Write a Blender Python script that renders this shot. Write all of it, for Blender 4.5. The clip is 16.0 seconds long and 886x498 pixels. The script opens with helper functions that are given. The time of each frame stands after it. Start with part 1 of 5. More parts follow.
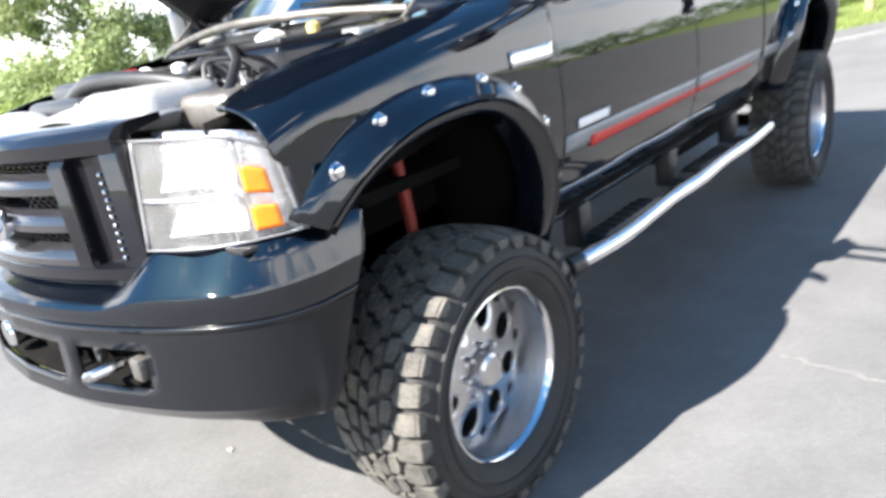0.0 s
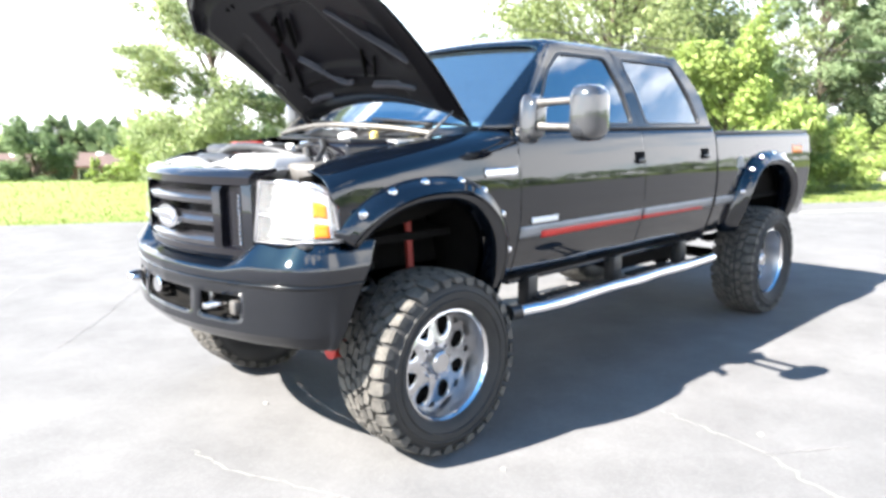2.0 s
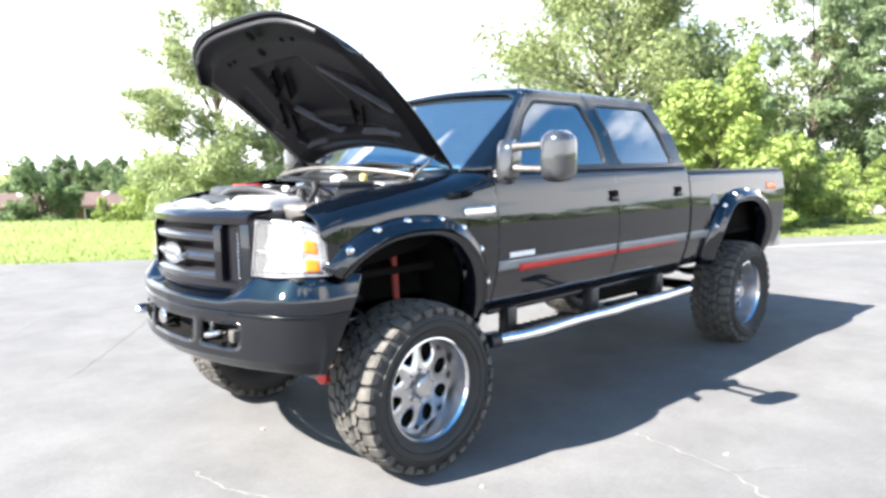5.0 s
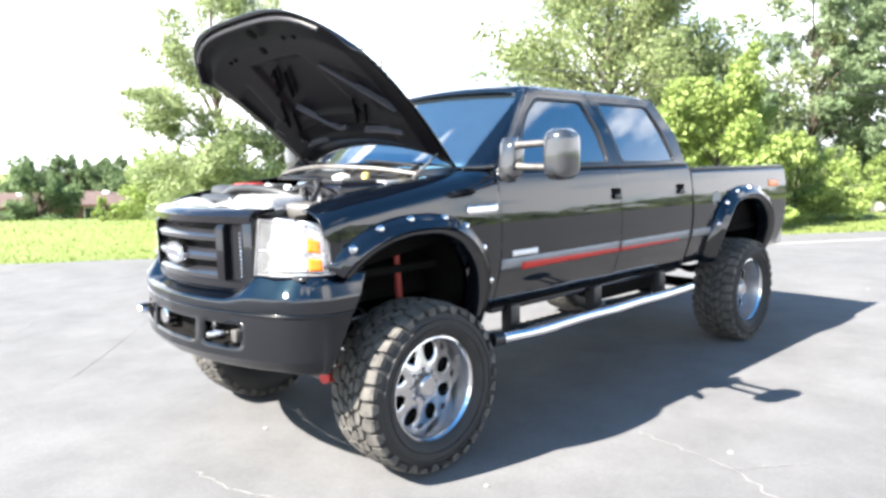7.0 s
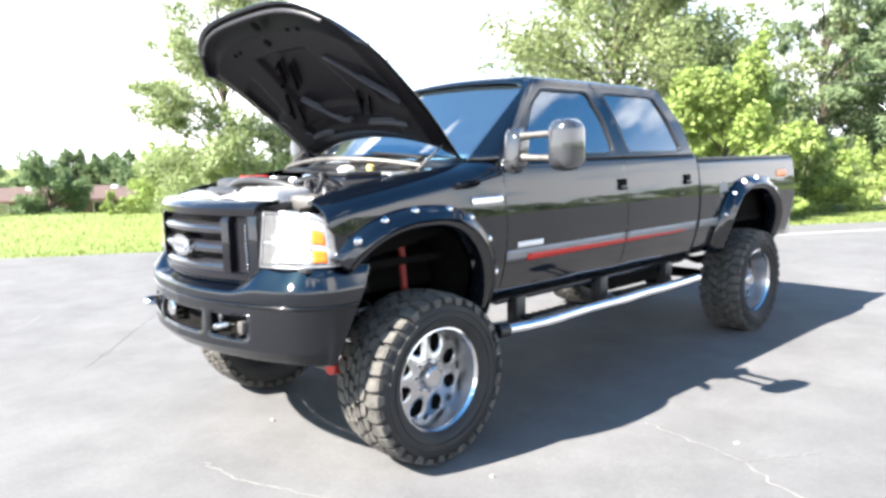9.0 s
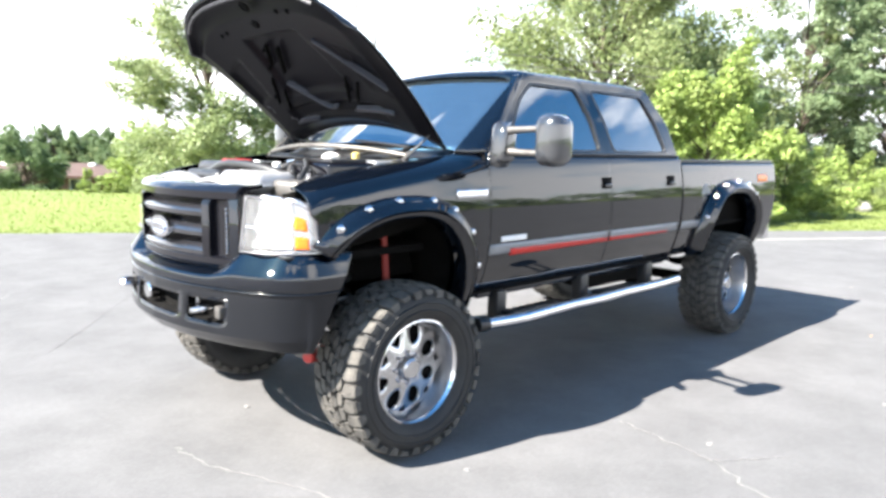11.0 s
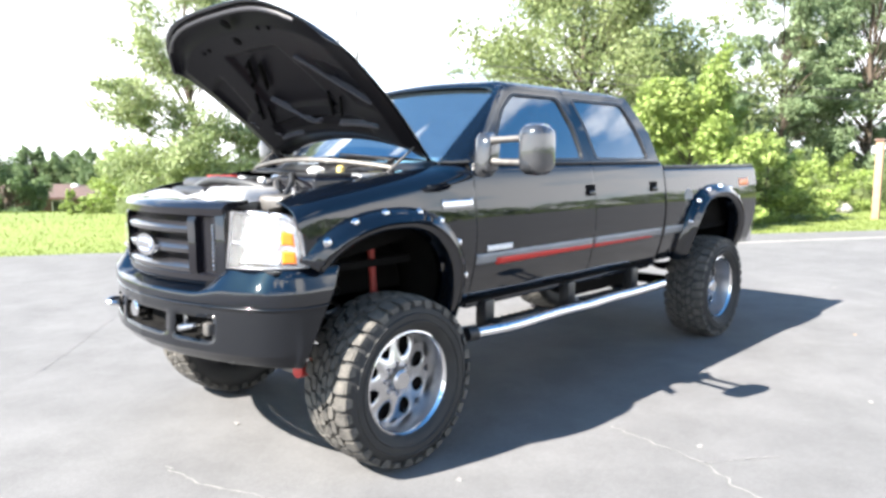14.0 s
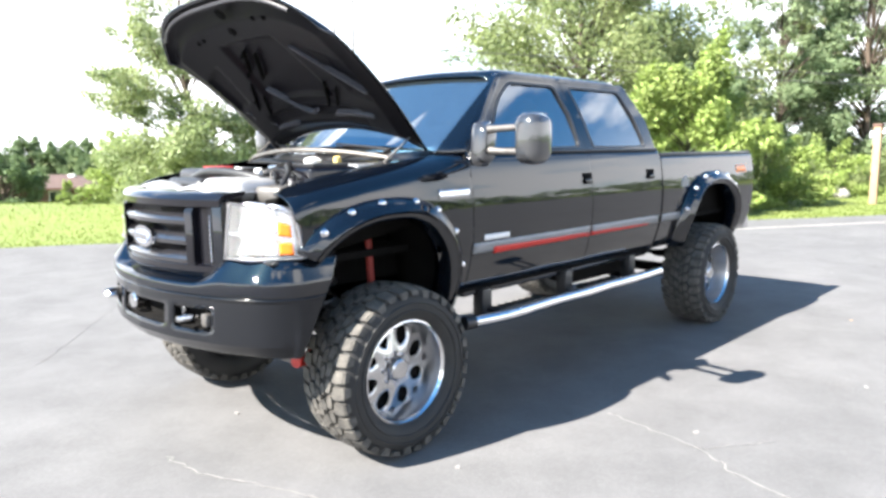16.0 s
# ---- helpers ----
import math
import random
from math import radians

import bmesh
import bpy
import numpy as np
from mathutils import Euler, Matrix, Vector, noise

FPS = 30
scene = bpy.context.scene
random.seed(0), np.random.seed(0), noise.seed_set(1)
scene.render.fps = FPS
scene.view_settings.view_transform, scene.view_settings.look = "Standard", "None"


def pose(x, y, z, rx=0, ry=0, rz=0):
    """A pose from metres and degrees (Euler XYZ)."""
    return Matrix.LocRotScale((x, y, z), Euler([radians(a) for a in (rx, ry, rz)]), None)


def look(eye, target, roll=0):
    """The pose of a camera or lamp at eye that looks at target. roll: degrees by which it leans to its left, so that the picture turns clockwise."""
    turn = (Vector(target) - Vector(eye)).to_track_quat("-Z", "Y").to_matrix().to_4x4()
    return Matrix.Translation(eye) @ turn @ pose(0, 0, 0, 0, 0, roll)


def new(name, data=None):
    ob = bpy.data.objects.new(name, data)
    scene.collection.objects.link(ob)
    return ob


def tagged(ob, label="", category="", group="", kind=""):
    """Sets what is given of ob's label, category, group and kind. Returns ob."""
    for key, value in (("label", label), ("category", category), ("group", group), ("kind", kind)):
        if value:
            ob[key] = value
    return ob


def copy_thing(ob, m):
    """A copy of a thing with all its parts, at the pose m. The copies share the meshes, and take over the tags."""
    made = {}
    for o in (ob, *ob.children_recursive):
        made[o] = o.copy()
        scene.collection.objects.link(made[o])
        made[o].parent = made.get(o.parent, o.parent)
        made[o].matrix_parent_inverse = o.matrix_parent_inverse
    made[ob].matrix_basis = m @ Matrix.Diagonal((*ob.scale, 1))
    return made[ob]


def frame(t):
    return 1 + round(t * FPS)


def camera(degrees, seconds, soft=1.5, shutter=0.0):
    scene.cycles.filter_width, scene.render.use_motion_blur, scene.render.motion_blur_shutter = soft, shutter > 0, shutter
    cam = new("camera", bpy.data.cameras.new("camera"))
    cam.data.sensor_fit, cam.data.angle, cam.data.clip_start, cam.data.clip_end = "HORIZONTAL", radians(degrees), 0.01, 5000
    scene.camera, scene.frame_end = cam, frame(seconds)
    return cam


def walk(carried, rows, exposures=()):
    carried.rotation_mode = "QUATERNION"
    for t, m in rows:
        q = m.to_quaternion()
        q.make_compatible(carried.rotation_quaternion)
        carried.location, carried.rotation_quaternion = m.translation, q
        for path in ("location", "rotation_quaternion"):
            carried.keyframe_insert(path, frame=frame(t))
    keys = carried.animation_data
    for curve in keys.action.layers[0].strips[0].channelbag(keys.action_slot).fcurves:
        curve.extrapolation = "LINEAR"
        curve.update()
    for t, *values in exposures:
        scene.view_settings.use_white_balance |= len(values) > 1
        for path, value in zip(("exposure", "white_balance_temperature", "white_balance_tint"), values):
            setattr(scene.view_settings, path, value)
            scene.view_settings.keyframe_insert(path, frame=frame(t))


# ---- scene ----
cam = camera(65.2, 16.0, soft=3.1, shutter=0.5)
PATH = [
    (0, (-1.556, -2.305, 1.594), (-0.157, -1.024, 0.961), -9.5),
    (0.5, (-1.845, -2.72, 1.621), (-0.367, -1.467, 1.124), -4.5),
    (1, (-2.051, -3.11, 1.635), (-0.63, -1.806, 1.107), -3.6),
    (1.5, (-2.281, -3.322, 1.655), (-0.78, -2.047, 1.306), 3.1),
    (2, (-2.321, -3.479, 1.651), (-0.968, -2.046, 1.31), -0.4),
    (2.5, (-2.309, -3.629, 1.656), (-1.005, -2.128, 1.441), -0.1),
    (3, (-2.325, -3.681, 1.658), (-0.987, -2.214, 1.421), 0.7),
    (3.5, (-2.395, -3.744, 1.679), (-1.055, -2.276, 1.458), 0.0),
    (4, (-2.43, -3.758, 1.706), (-1.058, -2.323, 1.463), -0.5),
    (4.2, (-2.438, -3.786, 1.682), (-1.084, -2.335, 1.436), -0.7),
    (6.5, (-2.451, -3.762, 1.688), (-1.085, -2.32, 1.459), -1.0),
    (7, (-2.451, -3.759, 1.684), (-1.094, -2.31, 1.441), -1.0),
    (7.5, (-2.455, -3.76, 1.683), (-1.1, -2.31, 1.432), -1.6),
    (8, (-2.448, -3.763, 1.691), (-1.096, -2.312, 1.435), -2.6),
    (8.5, (-2.444, -3.771, 1.687), (-1.109, -2.304, 1.427), -1.5),
    (10.8, (-2.434, -3.752, 1.656), (-1.073, -2.314, 1.377), -0.6),
    (11, (-2.437, -3.742, 1.672), (-1.058, -2.321, 1.386), 1.1),
    (11.5, (-2.435, -3.739, 1.663), (-1.022, -2.344, 1.418), 1.9),
    (12, (-2.435, -3.742, 1.66), (-1.014, -2.354, 1.426), 1.7),
    (12.5, (-2.437, -3.751, 1.661), (-1.015, -2.363, 1.43), 0.6),
    (13, (-2.442, -3.751, 1.665), (-1.026, -2.359, 1.428), -0.2),
    (13.5, (-2.447, -3.758, 1.666), (-1.038, -2.36, 1.421), -0.4),
    (14, (-2.45, -3.758, 1.668), (-1.042, -2.36, 1.416), -0.3),
    (14.5, (-2.451, -3.753, 1.668), (-1.042, -2.358, 1.408), -0.4),
    (15, (-2.452, -3.758, 1.678), (-1.038, -2.369, 1.413), -0.9),
    (15.5, (-2.451, -3.77, 1.677), (-1.04, -2.38, 1.398), -1.1),
    (16, (-2.451, -3.77, 1.679), (-1.043, -2.378, 1.392), -0.7),
]
walk(cam, [(t, look(eye, target, roll)) for t, eye, target, roll in PATH],
     [(0, 2.42), (0.4, 2.78), (1.0, 2.9), (1.6, 2.84), (2.4, 2.66), (3.5, 2.57), (7, 2.56), (11, 2.52), (16, 2.46)])

# ---- light, sky, exposure ----
SUN = Vector((-1.08, 0.295, 1.0)).normalized()
sun = new("sun", bpy.data.lights.new("sun", "SUN"))
sun.data.energy, sun.data.angle, sun.data.color = 5.0, radians(0.55), (1.0, 0.94, 0.86)
sun.matrix_world = look(SUN * 50, (0, 0, 0))

world = bpy.data.worlds.new("sky")
scene.world = world
world.use_nodes = True
wn, wl = world.node_tree.nodes, world.node_tree.links
sky = wn.new("ShaderNodeTexSky")
sky.sky_type, sky.sun_disc = "NISHITA", False
sky.sun_elevation = math.asin(SUN.z)
sky.sun_rotation = math.atan2(SUN.x, SUN.y)
sky.dust_density, sky.air_density = 0.8, 1.0
wco = wn.new("ShaderNodeTexCoord")
wmap = wn.new("ShaderNodeMapping")
wmap.inputs["Scale"].default_value = (1.0, 1.0, 2.2)
wmap.inputs["Location"].default_value = (7.3, -2.6, 1.9)
cloud = wn.new("ShaderNodeTexNoise")
cloud.inputs["Scale"].default_value = 2.9
cloud.inputs["Detail"].default_value = 8
cramp = wn.new("ShaderNodeValToRGB")
cramp.color_ramp.elements[0].position, cramp.color_ramp.elements[1].position = 0.385, 0.475
wmix = wn.new("ShaderNodeMix")
wmix.data_type = "RGBA"
wmix.inputs["B"].default_value = (14.0, 14.2, 14.7, 1)
wl.new(wco.outputs["Generated"], wmap.inputs["Vector"])
wl.new(wmap.outputs["Vector"], cloud.inputs["Vector"])
sep = wn.new("ShaderNodeSeparateXYZ")
# clouds thin out towards the zenith
thin = wn.new("ShaderNodeMath")
thin.operation = "MULTIPLY_ADD"
thin.inputs[1].default_value = -0.36
wl.new(sep.outputs["Z"], thin.inputs[0])
wl.new(cloud.outputs["Fac"], thin.inputs[2])
wl.new(thin.outputs[0], cramp.inputs["Fac"])
haze = wn.new("ShaderNodeMapRange")
haze.interpolation_type = "SMOOTHSTEP"
haze.inputs["From Min"].default_value, haze.inputs["From Max"].default_value = 0.44, 0.14
top = wn.new("ShaderNodeMath")
top.operation = "MAXIMUM"
wl.new(wco.outputs["Generated"], sep.inputs[0])
wl.new(sep.outputs["Z"], haze.inputs["Value"])
wl.new(cramp.outputs["Color"], top.inputs[0])
veil = wn.new("ShaderNodeTexNoise")
veil.inputs["Scale"].default_value, veil.inputs["Detail"].default_value = 6.5, 6
veil_map = wn.new("ShaderNodeMapRange")
veil_map.inputs["From Min"].default_value, veil_map.inputs["From Max"].default_value = 0.40, 0.56
veil_map.inputs["To Min"].default_value, veil_map.inputs["To Max"].default_value = 0.52, 1.0
patchy = wn.new("ShaderNodeMath")
patchy.operation = "MULTIPLY"
wl.new(wmap.outputs["Vector"], veil.inputs["Vector"])
wl.new(veil.outputs["Fac"], veil_map.inputs["Value"])
wl.new(veil_map.outputs["Result"], patchy.inputs[0])
wl.new(haze.outputs["Result"], patchy.inputs[1])
wl.new(patchy.outputs[0], top.inputs[1])
wl.new(top.outputs[0], wmix.inputs["Factor"])
blue = wn.new("ShaderNodeMix")
blue.data_type, blue.blend_type = "RGBA", "MULTIPLY"
blue.inputs["Factor"].default_value = 1.0
blue.inputs["B"].default_value = (0.50, 1.05, 1.36, 1)
wl.new(sky.outputs["Color"], blue.inputs["A"])
wl.new(blue.outputs["Result"], wmix.inputs["A"])
wl.new(wmix.outputs["Result"], wn["Background"].inputs["Color"])
wn["Background"].inputs["Strength"].default_value = 0.046


# ---- materials ----
def mat(name, a, b=None, rough=0.5, metal=0.0, scale=6.0, fine=90.0, bump=0.1, rough2=None, coat=0.0, coat_ior=1.5,
        transmission=0.0, ior=1.5, emit=None, rand=0.0, translucent=0.0, spec=0.5, bump_dist=0.01):
    """Two colours mixed by coarse and fine noise, with a fine relief."""
    m = bpy.data.materials.new(name)
    m.use_nodes = True
    n, l = m.node_tree.nodes, m.node_tree.links
    p = n["Principled BSDF"]
    b = b or tuple(c * 0.8 for c in a)
    co = n.new("ShaderNodeTexCoord")
    big, small = n.new("ShaderNodeTexNoise"), n.new("ShaderNodeTexNoise")
    big.inputs["Scale"].default_value, small.inputs["Scale"].default_value = scale, fine
    big.inputs["Detail"].default_value, small.inputs["Detail"].default_value = 5, 4
    for t in (big, small):
        l.new(co.outputs["Object"], t.inputs["Vector"])
    add = n.new("ShaderNodeMath")
    add.operation = "MULTIPLY_ADD"
    add.inputs[1].default_value = 0.45
    l.new(small.outputs["Fac"], add.inputs[0])
    half = n.new("ShaderNodeMath")
    half.operation = "MULTIPLY"
    half.inputs[1].default_value = 0.55
    l.new(big.outputs["Fac"], half.inputs[0])
    l.new(half.outputs[0], add.inputs[2])
    ramp = n.new("ShaderNodeValToRGB")
    ramp.color_ramp.elements[0].position, ramp.color_ramp.elements[1].position = 0.36, 0.64
    ramp.color_ramp.elements[0].color, ramp.color_ramp.elements[1].color = (*a, 1), (*b, 1)
    l.new(add.outputs[0], ramp.inputs["Fac"])
    colour = ramp.outputs["Color"]
    if rand:
        info = n.new("ShaderNodeNewGeometry")
        hsv = n.new("ShaderNodeHueSaturation")
        mr = n.new("ShaderNodeMapRange")
        mr.inputs["To Min"].default_value, mr.inputs["To Max"].default_value = 1 - rand, 1 + rand
        l.new(info.outputs["Random Per Island"], mr.inputs["Value"])
        l.new(mr.outputs["Result"], hsv.inputs["Value"])
        l.new(colour, hsv.inputs["Color"])
        colour = hsv.outputs["Color"]
    l.new(colour, p.inputs["Base Color"])
    p.inputs["Metallic"].default_value, p.inputs["IOR"].default_value = metal, ior
    p.inputs["Coat Weight"].default_value, p.inputs["Coat Roughness"].default_value = coat, 0.03
    p.inputs["Coat IOR"].default_value = coat_ior
    p.inputs["Transmission Weight"].default_value = transmission
    p.inputs["Specular IOR Level"].default_value = spec
    rr = n.new("ShaderNodeMapRange")
    rr.inputs["To Min"].default_value = rough
    rr.inputs["To Max"].default_value = rough2 if rough2 is not None else min(1, rough * 1.4 + 0.02)
    l.new(add.outputs[0], rr.inputs["Value"])
    l.new(rr.outputs["Result"], p.inputs["Roughness"])
    if emit:
        p.inputs["Emission Color"].default_value, p.inputs["Emission Strength"].default_value = (*emit[0], 1), emit[1]
    if bump:
        bp = n.new("ShaderNodeBump")
        bp.inputs["Strength"].default_value, bp.inputs["Distance"].default_value = bump, bump_dist
        l.new(small.outputs["Fac"], bp.inputs["Height"])
        l.new(bp.outputs["Normal"], p.inputs["Normal"])
    if translucent:
        tr, mx = n.new("ShaderNodeBsdfTranslucent"), n.new("ShaderNodeMixShader")
        l.new(colour, tr.inputs["Color"])
        mx.inputs["Fac"].default_value = translucent
        l.new(p.outputs[0], mx.inputs[1])
        l.new(tr.outputs[0], mx.inputs[2])
        l.new(mx.outputs[0], n["Material Output"].inputs["Surface"])
    return m


PAINT = mat("black_paint", (0.0012, 0.0022, 0.005), (0.0016, 0.003, 0.006), 0.10, 0, 1.2, 400, 0.0, 0.16, coat=1.0, spec=0.0, coat_ior=1.66)
GRILLE = mat("gloss_black_plastic", (0.004, 0.004, 0.006), (0.006, 0.006, 0.008), 0.20, 0, 6, 250, 0.02, 0.30, coat=0.8, spec=0.05, coat_ior=1.48)
PAINT_GREY = mat("charcoal_paint", (0.006, 0.0068, 0.009), (0.0045, 0.0052, 0.007), 0.20, 0.0, 2, 300, 0.01, 0.28, coat=0.8, spec=0.05, coat_ior=1.46)
MIRROR_SHELL = mat("gloss_grey_shell", (0.030, 0.031, 0.034), (0.022, 0.023, 0.026), 0.14, 0.0, 3, 300, 0.01, 0.2, coat=1.0, coat_ior=1.6)
PLASTIC = mat("black_plastic", (0.012, 0.012, 0.013), (0.020, 0.020, 0.021), 0.30, 0, 8, 350, 0.12, bump_dist=0.002)
TRIM = mat("satin_black_trim", (0.010, 0.010, 0.011), (0.015, 0.015, 0.016), 0.28, 0, 6, 300, 0.03)
DARK = mat("matt_black_liner", (0.003, 0.003, 0.003), (0.007, 0.0065, 0.006), 0.85, 0, 9, 120, 0.2, spec=0.1)
RUBBER = mat("tyre_rubber", (0.010, 0.010, 0.011), (0.024, 0.0235, 0.022), 0.62, 0, 7, 160, 0.15, 0.8, bump_dist=0.003)
TREAD = mat("dusty_tread_rubber", (0.026, 0.025, 0.023), (0.110, 0.102, 0.090), 0.75, 0, 14, 120, 0.3, 0.95, bump_dist=0.004)
CHROME = mat("chrome", (0.78, 0.78, 0.80), (0.66, 0.66, 0.68), 0.06, 1, 9, 220, 0.01, 0.14)
CAST = mat("dusty_cast_aluminium", (0.46, 0.46, 0.47), (0.30, 0.30, 0.31), 0.36, 0.5, 12, 160, 0.06, 0.55)
BAR = mat("satin_black_bar", (0.012, 0.012, 0.014), (0.017, 0.017, 0.020), 0.22, 0.0, 5, 250, 0.02, 0.30, coat=1.0, spec=0.15, coat_ior=1.6)
LAMP_RIM = mat("grey_lamp_rim", (0.16, 0.16, 0.17), (0.12, 0.12, 0.13), 0.30, 0.2, 8, 200, 0.02)
BARREL = mat("machined_barrel", (0.50, 0.50, 0.51), (0.40, 0.40, 0.41), 0.28, 1, 10, 260, 0.03, 0.45)
ALLOY = mat("polished_alloy", (0.58, 0.58, 0.59), (0.42, 0.42, 0.43), 0.14, 1, 10, 260, 0.03, 0.28)
REFLECTOR = mat("lamp_reflector", (0.66, 0.66, 0.69), (0.54, 0.54, 0.57), 0.16, 0.9, 12, 120, 0.05, 0.36)
BLACK_HOLE = mat("painted_recess_shade", (0.002, 0.002, 0.002), (0.003, 0.003, 0.003), 0.9, 0, 9, 90, 0.0, spec=0.1)
# paler than the panel: the sheen on its raised pressings is put into the colour
RIB = mat("rib_sheen_grey", (0.045, 0.045, 0.054), (0.032, 0.032, 0.040), 0.28, 0, 8, 200, 0.03)
STEEL = mat("worn_steel", (0.20, 0.19, 0.18), (0.10, 0.095, 0.09), 0.45, 0.8, 12, 140, 0.2)
GLASS = mat("tinted_glass", (0.10, 0.13, 0.15), (0.10, 0.13, 0.15), 0.0, 0, 2, 20, 0.0, 0.0, transmission=0.9, ior=3.2)
SHIELD = mat("windshield_glass", (0.16, 0.22, 0.26), (0.16, 0.22, 0.26), 0.0, 0, 2, 20, 0.0, 0.0, transmission=0.9, ior=5.0)
LENS = mat("hazed_clear_lens", (0.95, 0.96, 0.97), (0.90, 0.91, 0.92), 0.02, 0, 6, 60, 0.0, 0.05, transmission=0.965, ior=1.25)
AMBER = mat("amber_lens", (0.85, 0.20, 0.01), (0.80, 0.16, 0.01), 0.15, 0, 20, 90, 0.2, spec=0.6)
RED_DARK = mat("dusty_red_paint", (0.24, 0.020, 0.012), (0.15, 0.014, 0.010), 0.5, 0, 12, 150, 0.1)
RED = mat("red_paint", (0.46, 0.018, 0.012), (0.36, 0.014, 0.010), 0.35, 0, 9, 150, 0.03)
SILVER = mat("silver_decal", (0.24, 0.25, 0.265), (0.19, 0.20, 0.21), 0.30, 0.3, 4, 200, 0.01)
WHITE = mat("white_plastic", (0.75, 0.75, 0.74), (0.66, 0.66, 0.65), 0.4, 0, 6, 120, 0.05)
FLUID = mat("yellowed_plastic", (0.62, 0.52, 0.22), (0.55, 0.42, 0.12), 0.4, 0, 6, 120, 0.05)
# blue enamel paled towards white to stand for glare on the badge
BLUE = mat("glare_paled_blue_enamel", (0.30, 0.36, 0.50), (0.25, 0.31, 0.46), 0.2, 0, 6, 120, 0.0)
ASPHALT = mat("asphalt", (0.107, 0.1055, 0.108), (0.134, 0.1325, 0.134), 0.85, 0, 0.45, 110, 0.6, 0.95, spec=0.2, bump_dist=0.006)


def age_asphalt(m):
    """Darker worn patches and pale grit over the asphalt's own colour."""
    n, l = m.node_tree.nodes, m.node_tree.links
    p = n["Principled BSDF"]
    src = p.inputs["Base Color"].links[0].from_socket
    co = n.new("ShaderNodeTexCoord")
    patch, grit = n.new("ShaderNodeTexNoise"), n.new("ShaderNodeTexVoronoi")
    patch.inputs["Scale"].default_value, patch.inputs["Detail"].default_value = 1.7, 9
    patch.inputs["Roughness"].default_value = 0.7
    grit.inputs["Scale"].default_value = 48
    l.new(co.outputs["Object"], patch.inputs["Vector"])
    l.new(co.outputs["Object"], grit.inputs["Vector"])
    r1, r2 = n.new("ShaderNodeMapRange"), n.new("ShaderNodeMapRange")
    r1.inputs["From Min"].default_value, r1.inputs["From Max"].default_value = 0.34, 0.62
    r1.inputs["To Min"].default_value, r1.inputs["To Max"].default_value = 0.84, 1.07
    r2.inputs["From Max"].default_value = 0.6
    r2.inputs["To Min"].default_value, r2.inputs["To Max"].default_value = 1.09, 0.94
    l.new(patch.outputs["Fac"], r1.inputs["Value"])
    l.new(grit.outputs["Distance"], r2.inputs["Value"])
    mul = n.new("ShaderNodeMath")
    mul.operation = "MULTIPLY"
    l.new(r1.outputs["Result"], mul.inputs[0])
    l.new(r2.outputs["Result"], mul.inputs[1])
    hsv = n.new("ShaderNodeHueSaturation")
    l.new(src, hsv.inputs["Color"])
    l.new(mul.outputs[0], hsv.inputs["Value"])
    l.new(hsv.outputs["Color"], p.inputs["Base Color"])


age_asphalt(ASPHALT)
DARK_CRACK = mat("dark_open_crack", (0.055, 0.055, 0.057), (0.075, 0.074, 0.075), 0.9, 0, 30, 120, 0.2)
CRACK = mat("pale_crack_filler", (0.215, 0.21, 0.20), (0.165, 0.162, 0.158), 0.9, 0, 30, 120, 0.2)
GRASS = mat("lawn", (0.104, 0.142, 0.023), (0.130, 0.160, 0.032), 0.8, 0, 0.35, 5, 0.12, bump_dist=0.03)
BLADE = mat("grass_blade", (0.108, 0.148, 0.024), (0.132, 0.166, 0.034), 0.7, 0, 0.4, 8, 0.0, rand=0.07, translucent=0.5)
LEAF = mat("leaf_green", (0.168, 0.215, 0.088), (0.238, 0.278, 0.118), 0.55, 0, 0.35, 3, 0.0, rand=0.38, translucent=0.5)
LEAF_BRIGHT = mat("leaf_yellow_green", (0.21, 0.29, 0.065), (0.28, 0.35, 0.105), 0.5, 0, 0.5, 3, 0.0, rand=0.40, translucent=0.4)
LEAF_FAR = mat("leaf_deep_green", (0.10, 0.155, 0.065), (0.14, 0.20, 0.085), 0.6, 0, 0.3, 3, 0.0, rand=0.35, translucent=0.4)
LEAF_DARK = mat("leaf_dark_green", (0.16, 0.225, 0.115), (0.225, 0.285, 0.15), 0.6, 0, 0.3, 3, 0.0, rand=0.38, translucent=0.45)
BARK = mat("bark", (0.10, 0.075, 0.055), (0.055, 0.042, 0.032), 0.9, 0, 4, 40, 0.6, bump_dist=0.02)
BRICK = mat("brown_brick", (0.14, 0.085, 0.065), (0.10, 0.06, 0.048), 0.85, 0, 2, 30, 0.3)
SHINGLE = mat("brown_shingle", (0.090, 0.056, 0.046), (0.065, 0.042, 0.036), 0.9, 0, 2, 25, 0.4)
SIDING = mat("white_siding", (0.78, 0.77, 0.74), (0.70, 0.69, 0.66), 0.6, 0, 1, 20, 0.1)
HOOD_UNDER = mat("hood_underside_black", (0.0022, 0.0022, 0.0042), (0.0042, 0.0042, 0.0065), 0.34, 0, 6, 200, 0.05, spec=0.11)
LEAF_PALE = mat("leaf_pale_green", (0.20, 0.26, 0.105), (0.30, 0.345, 0.17), 0.45, 0, 0.5, 3, 0.0, rand=0.35, translucent=0.45)
WOOD = mat("weathered_post_wood", (0.36, 0.24, 0.15), (0.25, 0.17, 0.11), 0.8, 0, 4, 60, 0.3)
STONE = mat("pale_stone", (0.34, 0.33, 0.30), (0.24, 0.23, 0.21), 0.85, 0, 3, 40, 0.4)


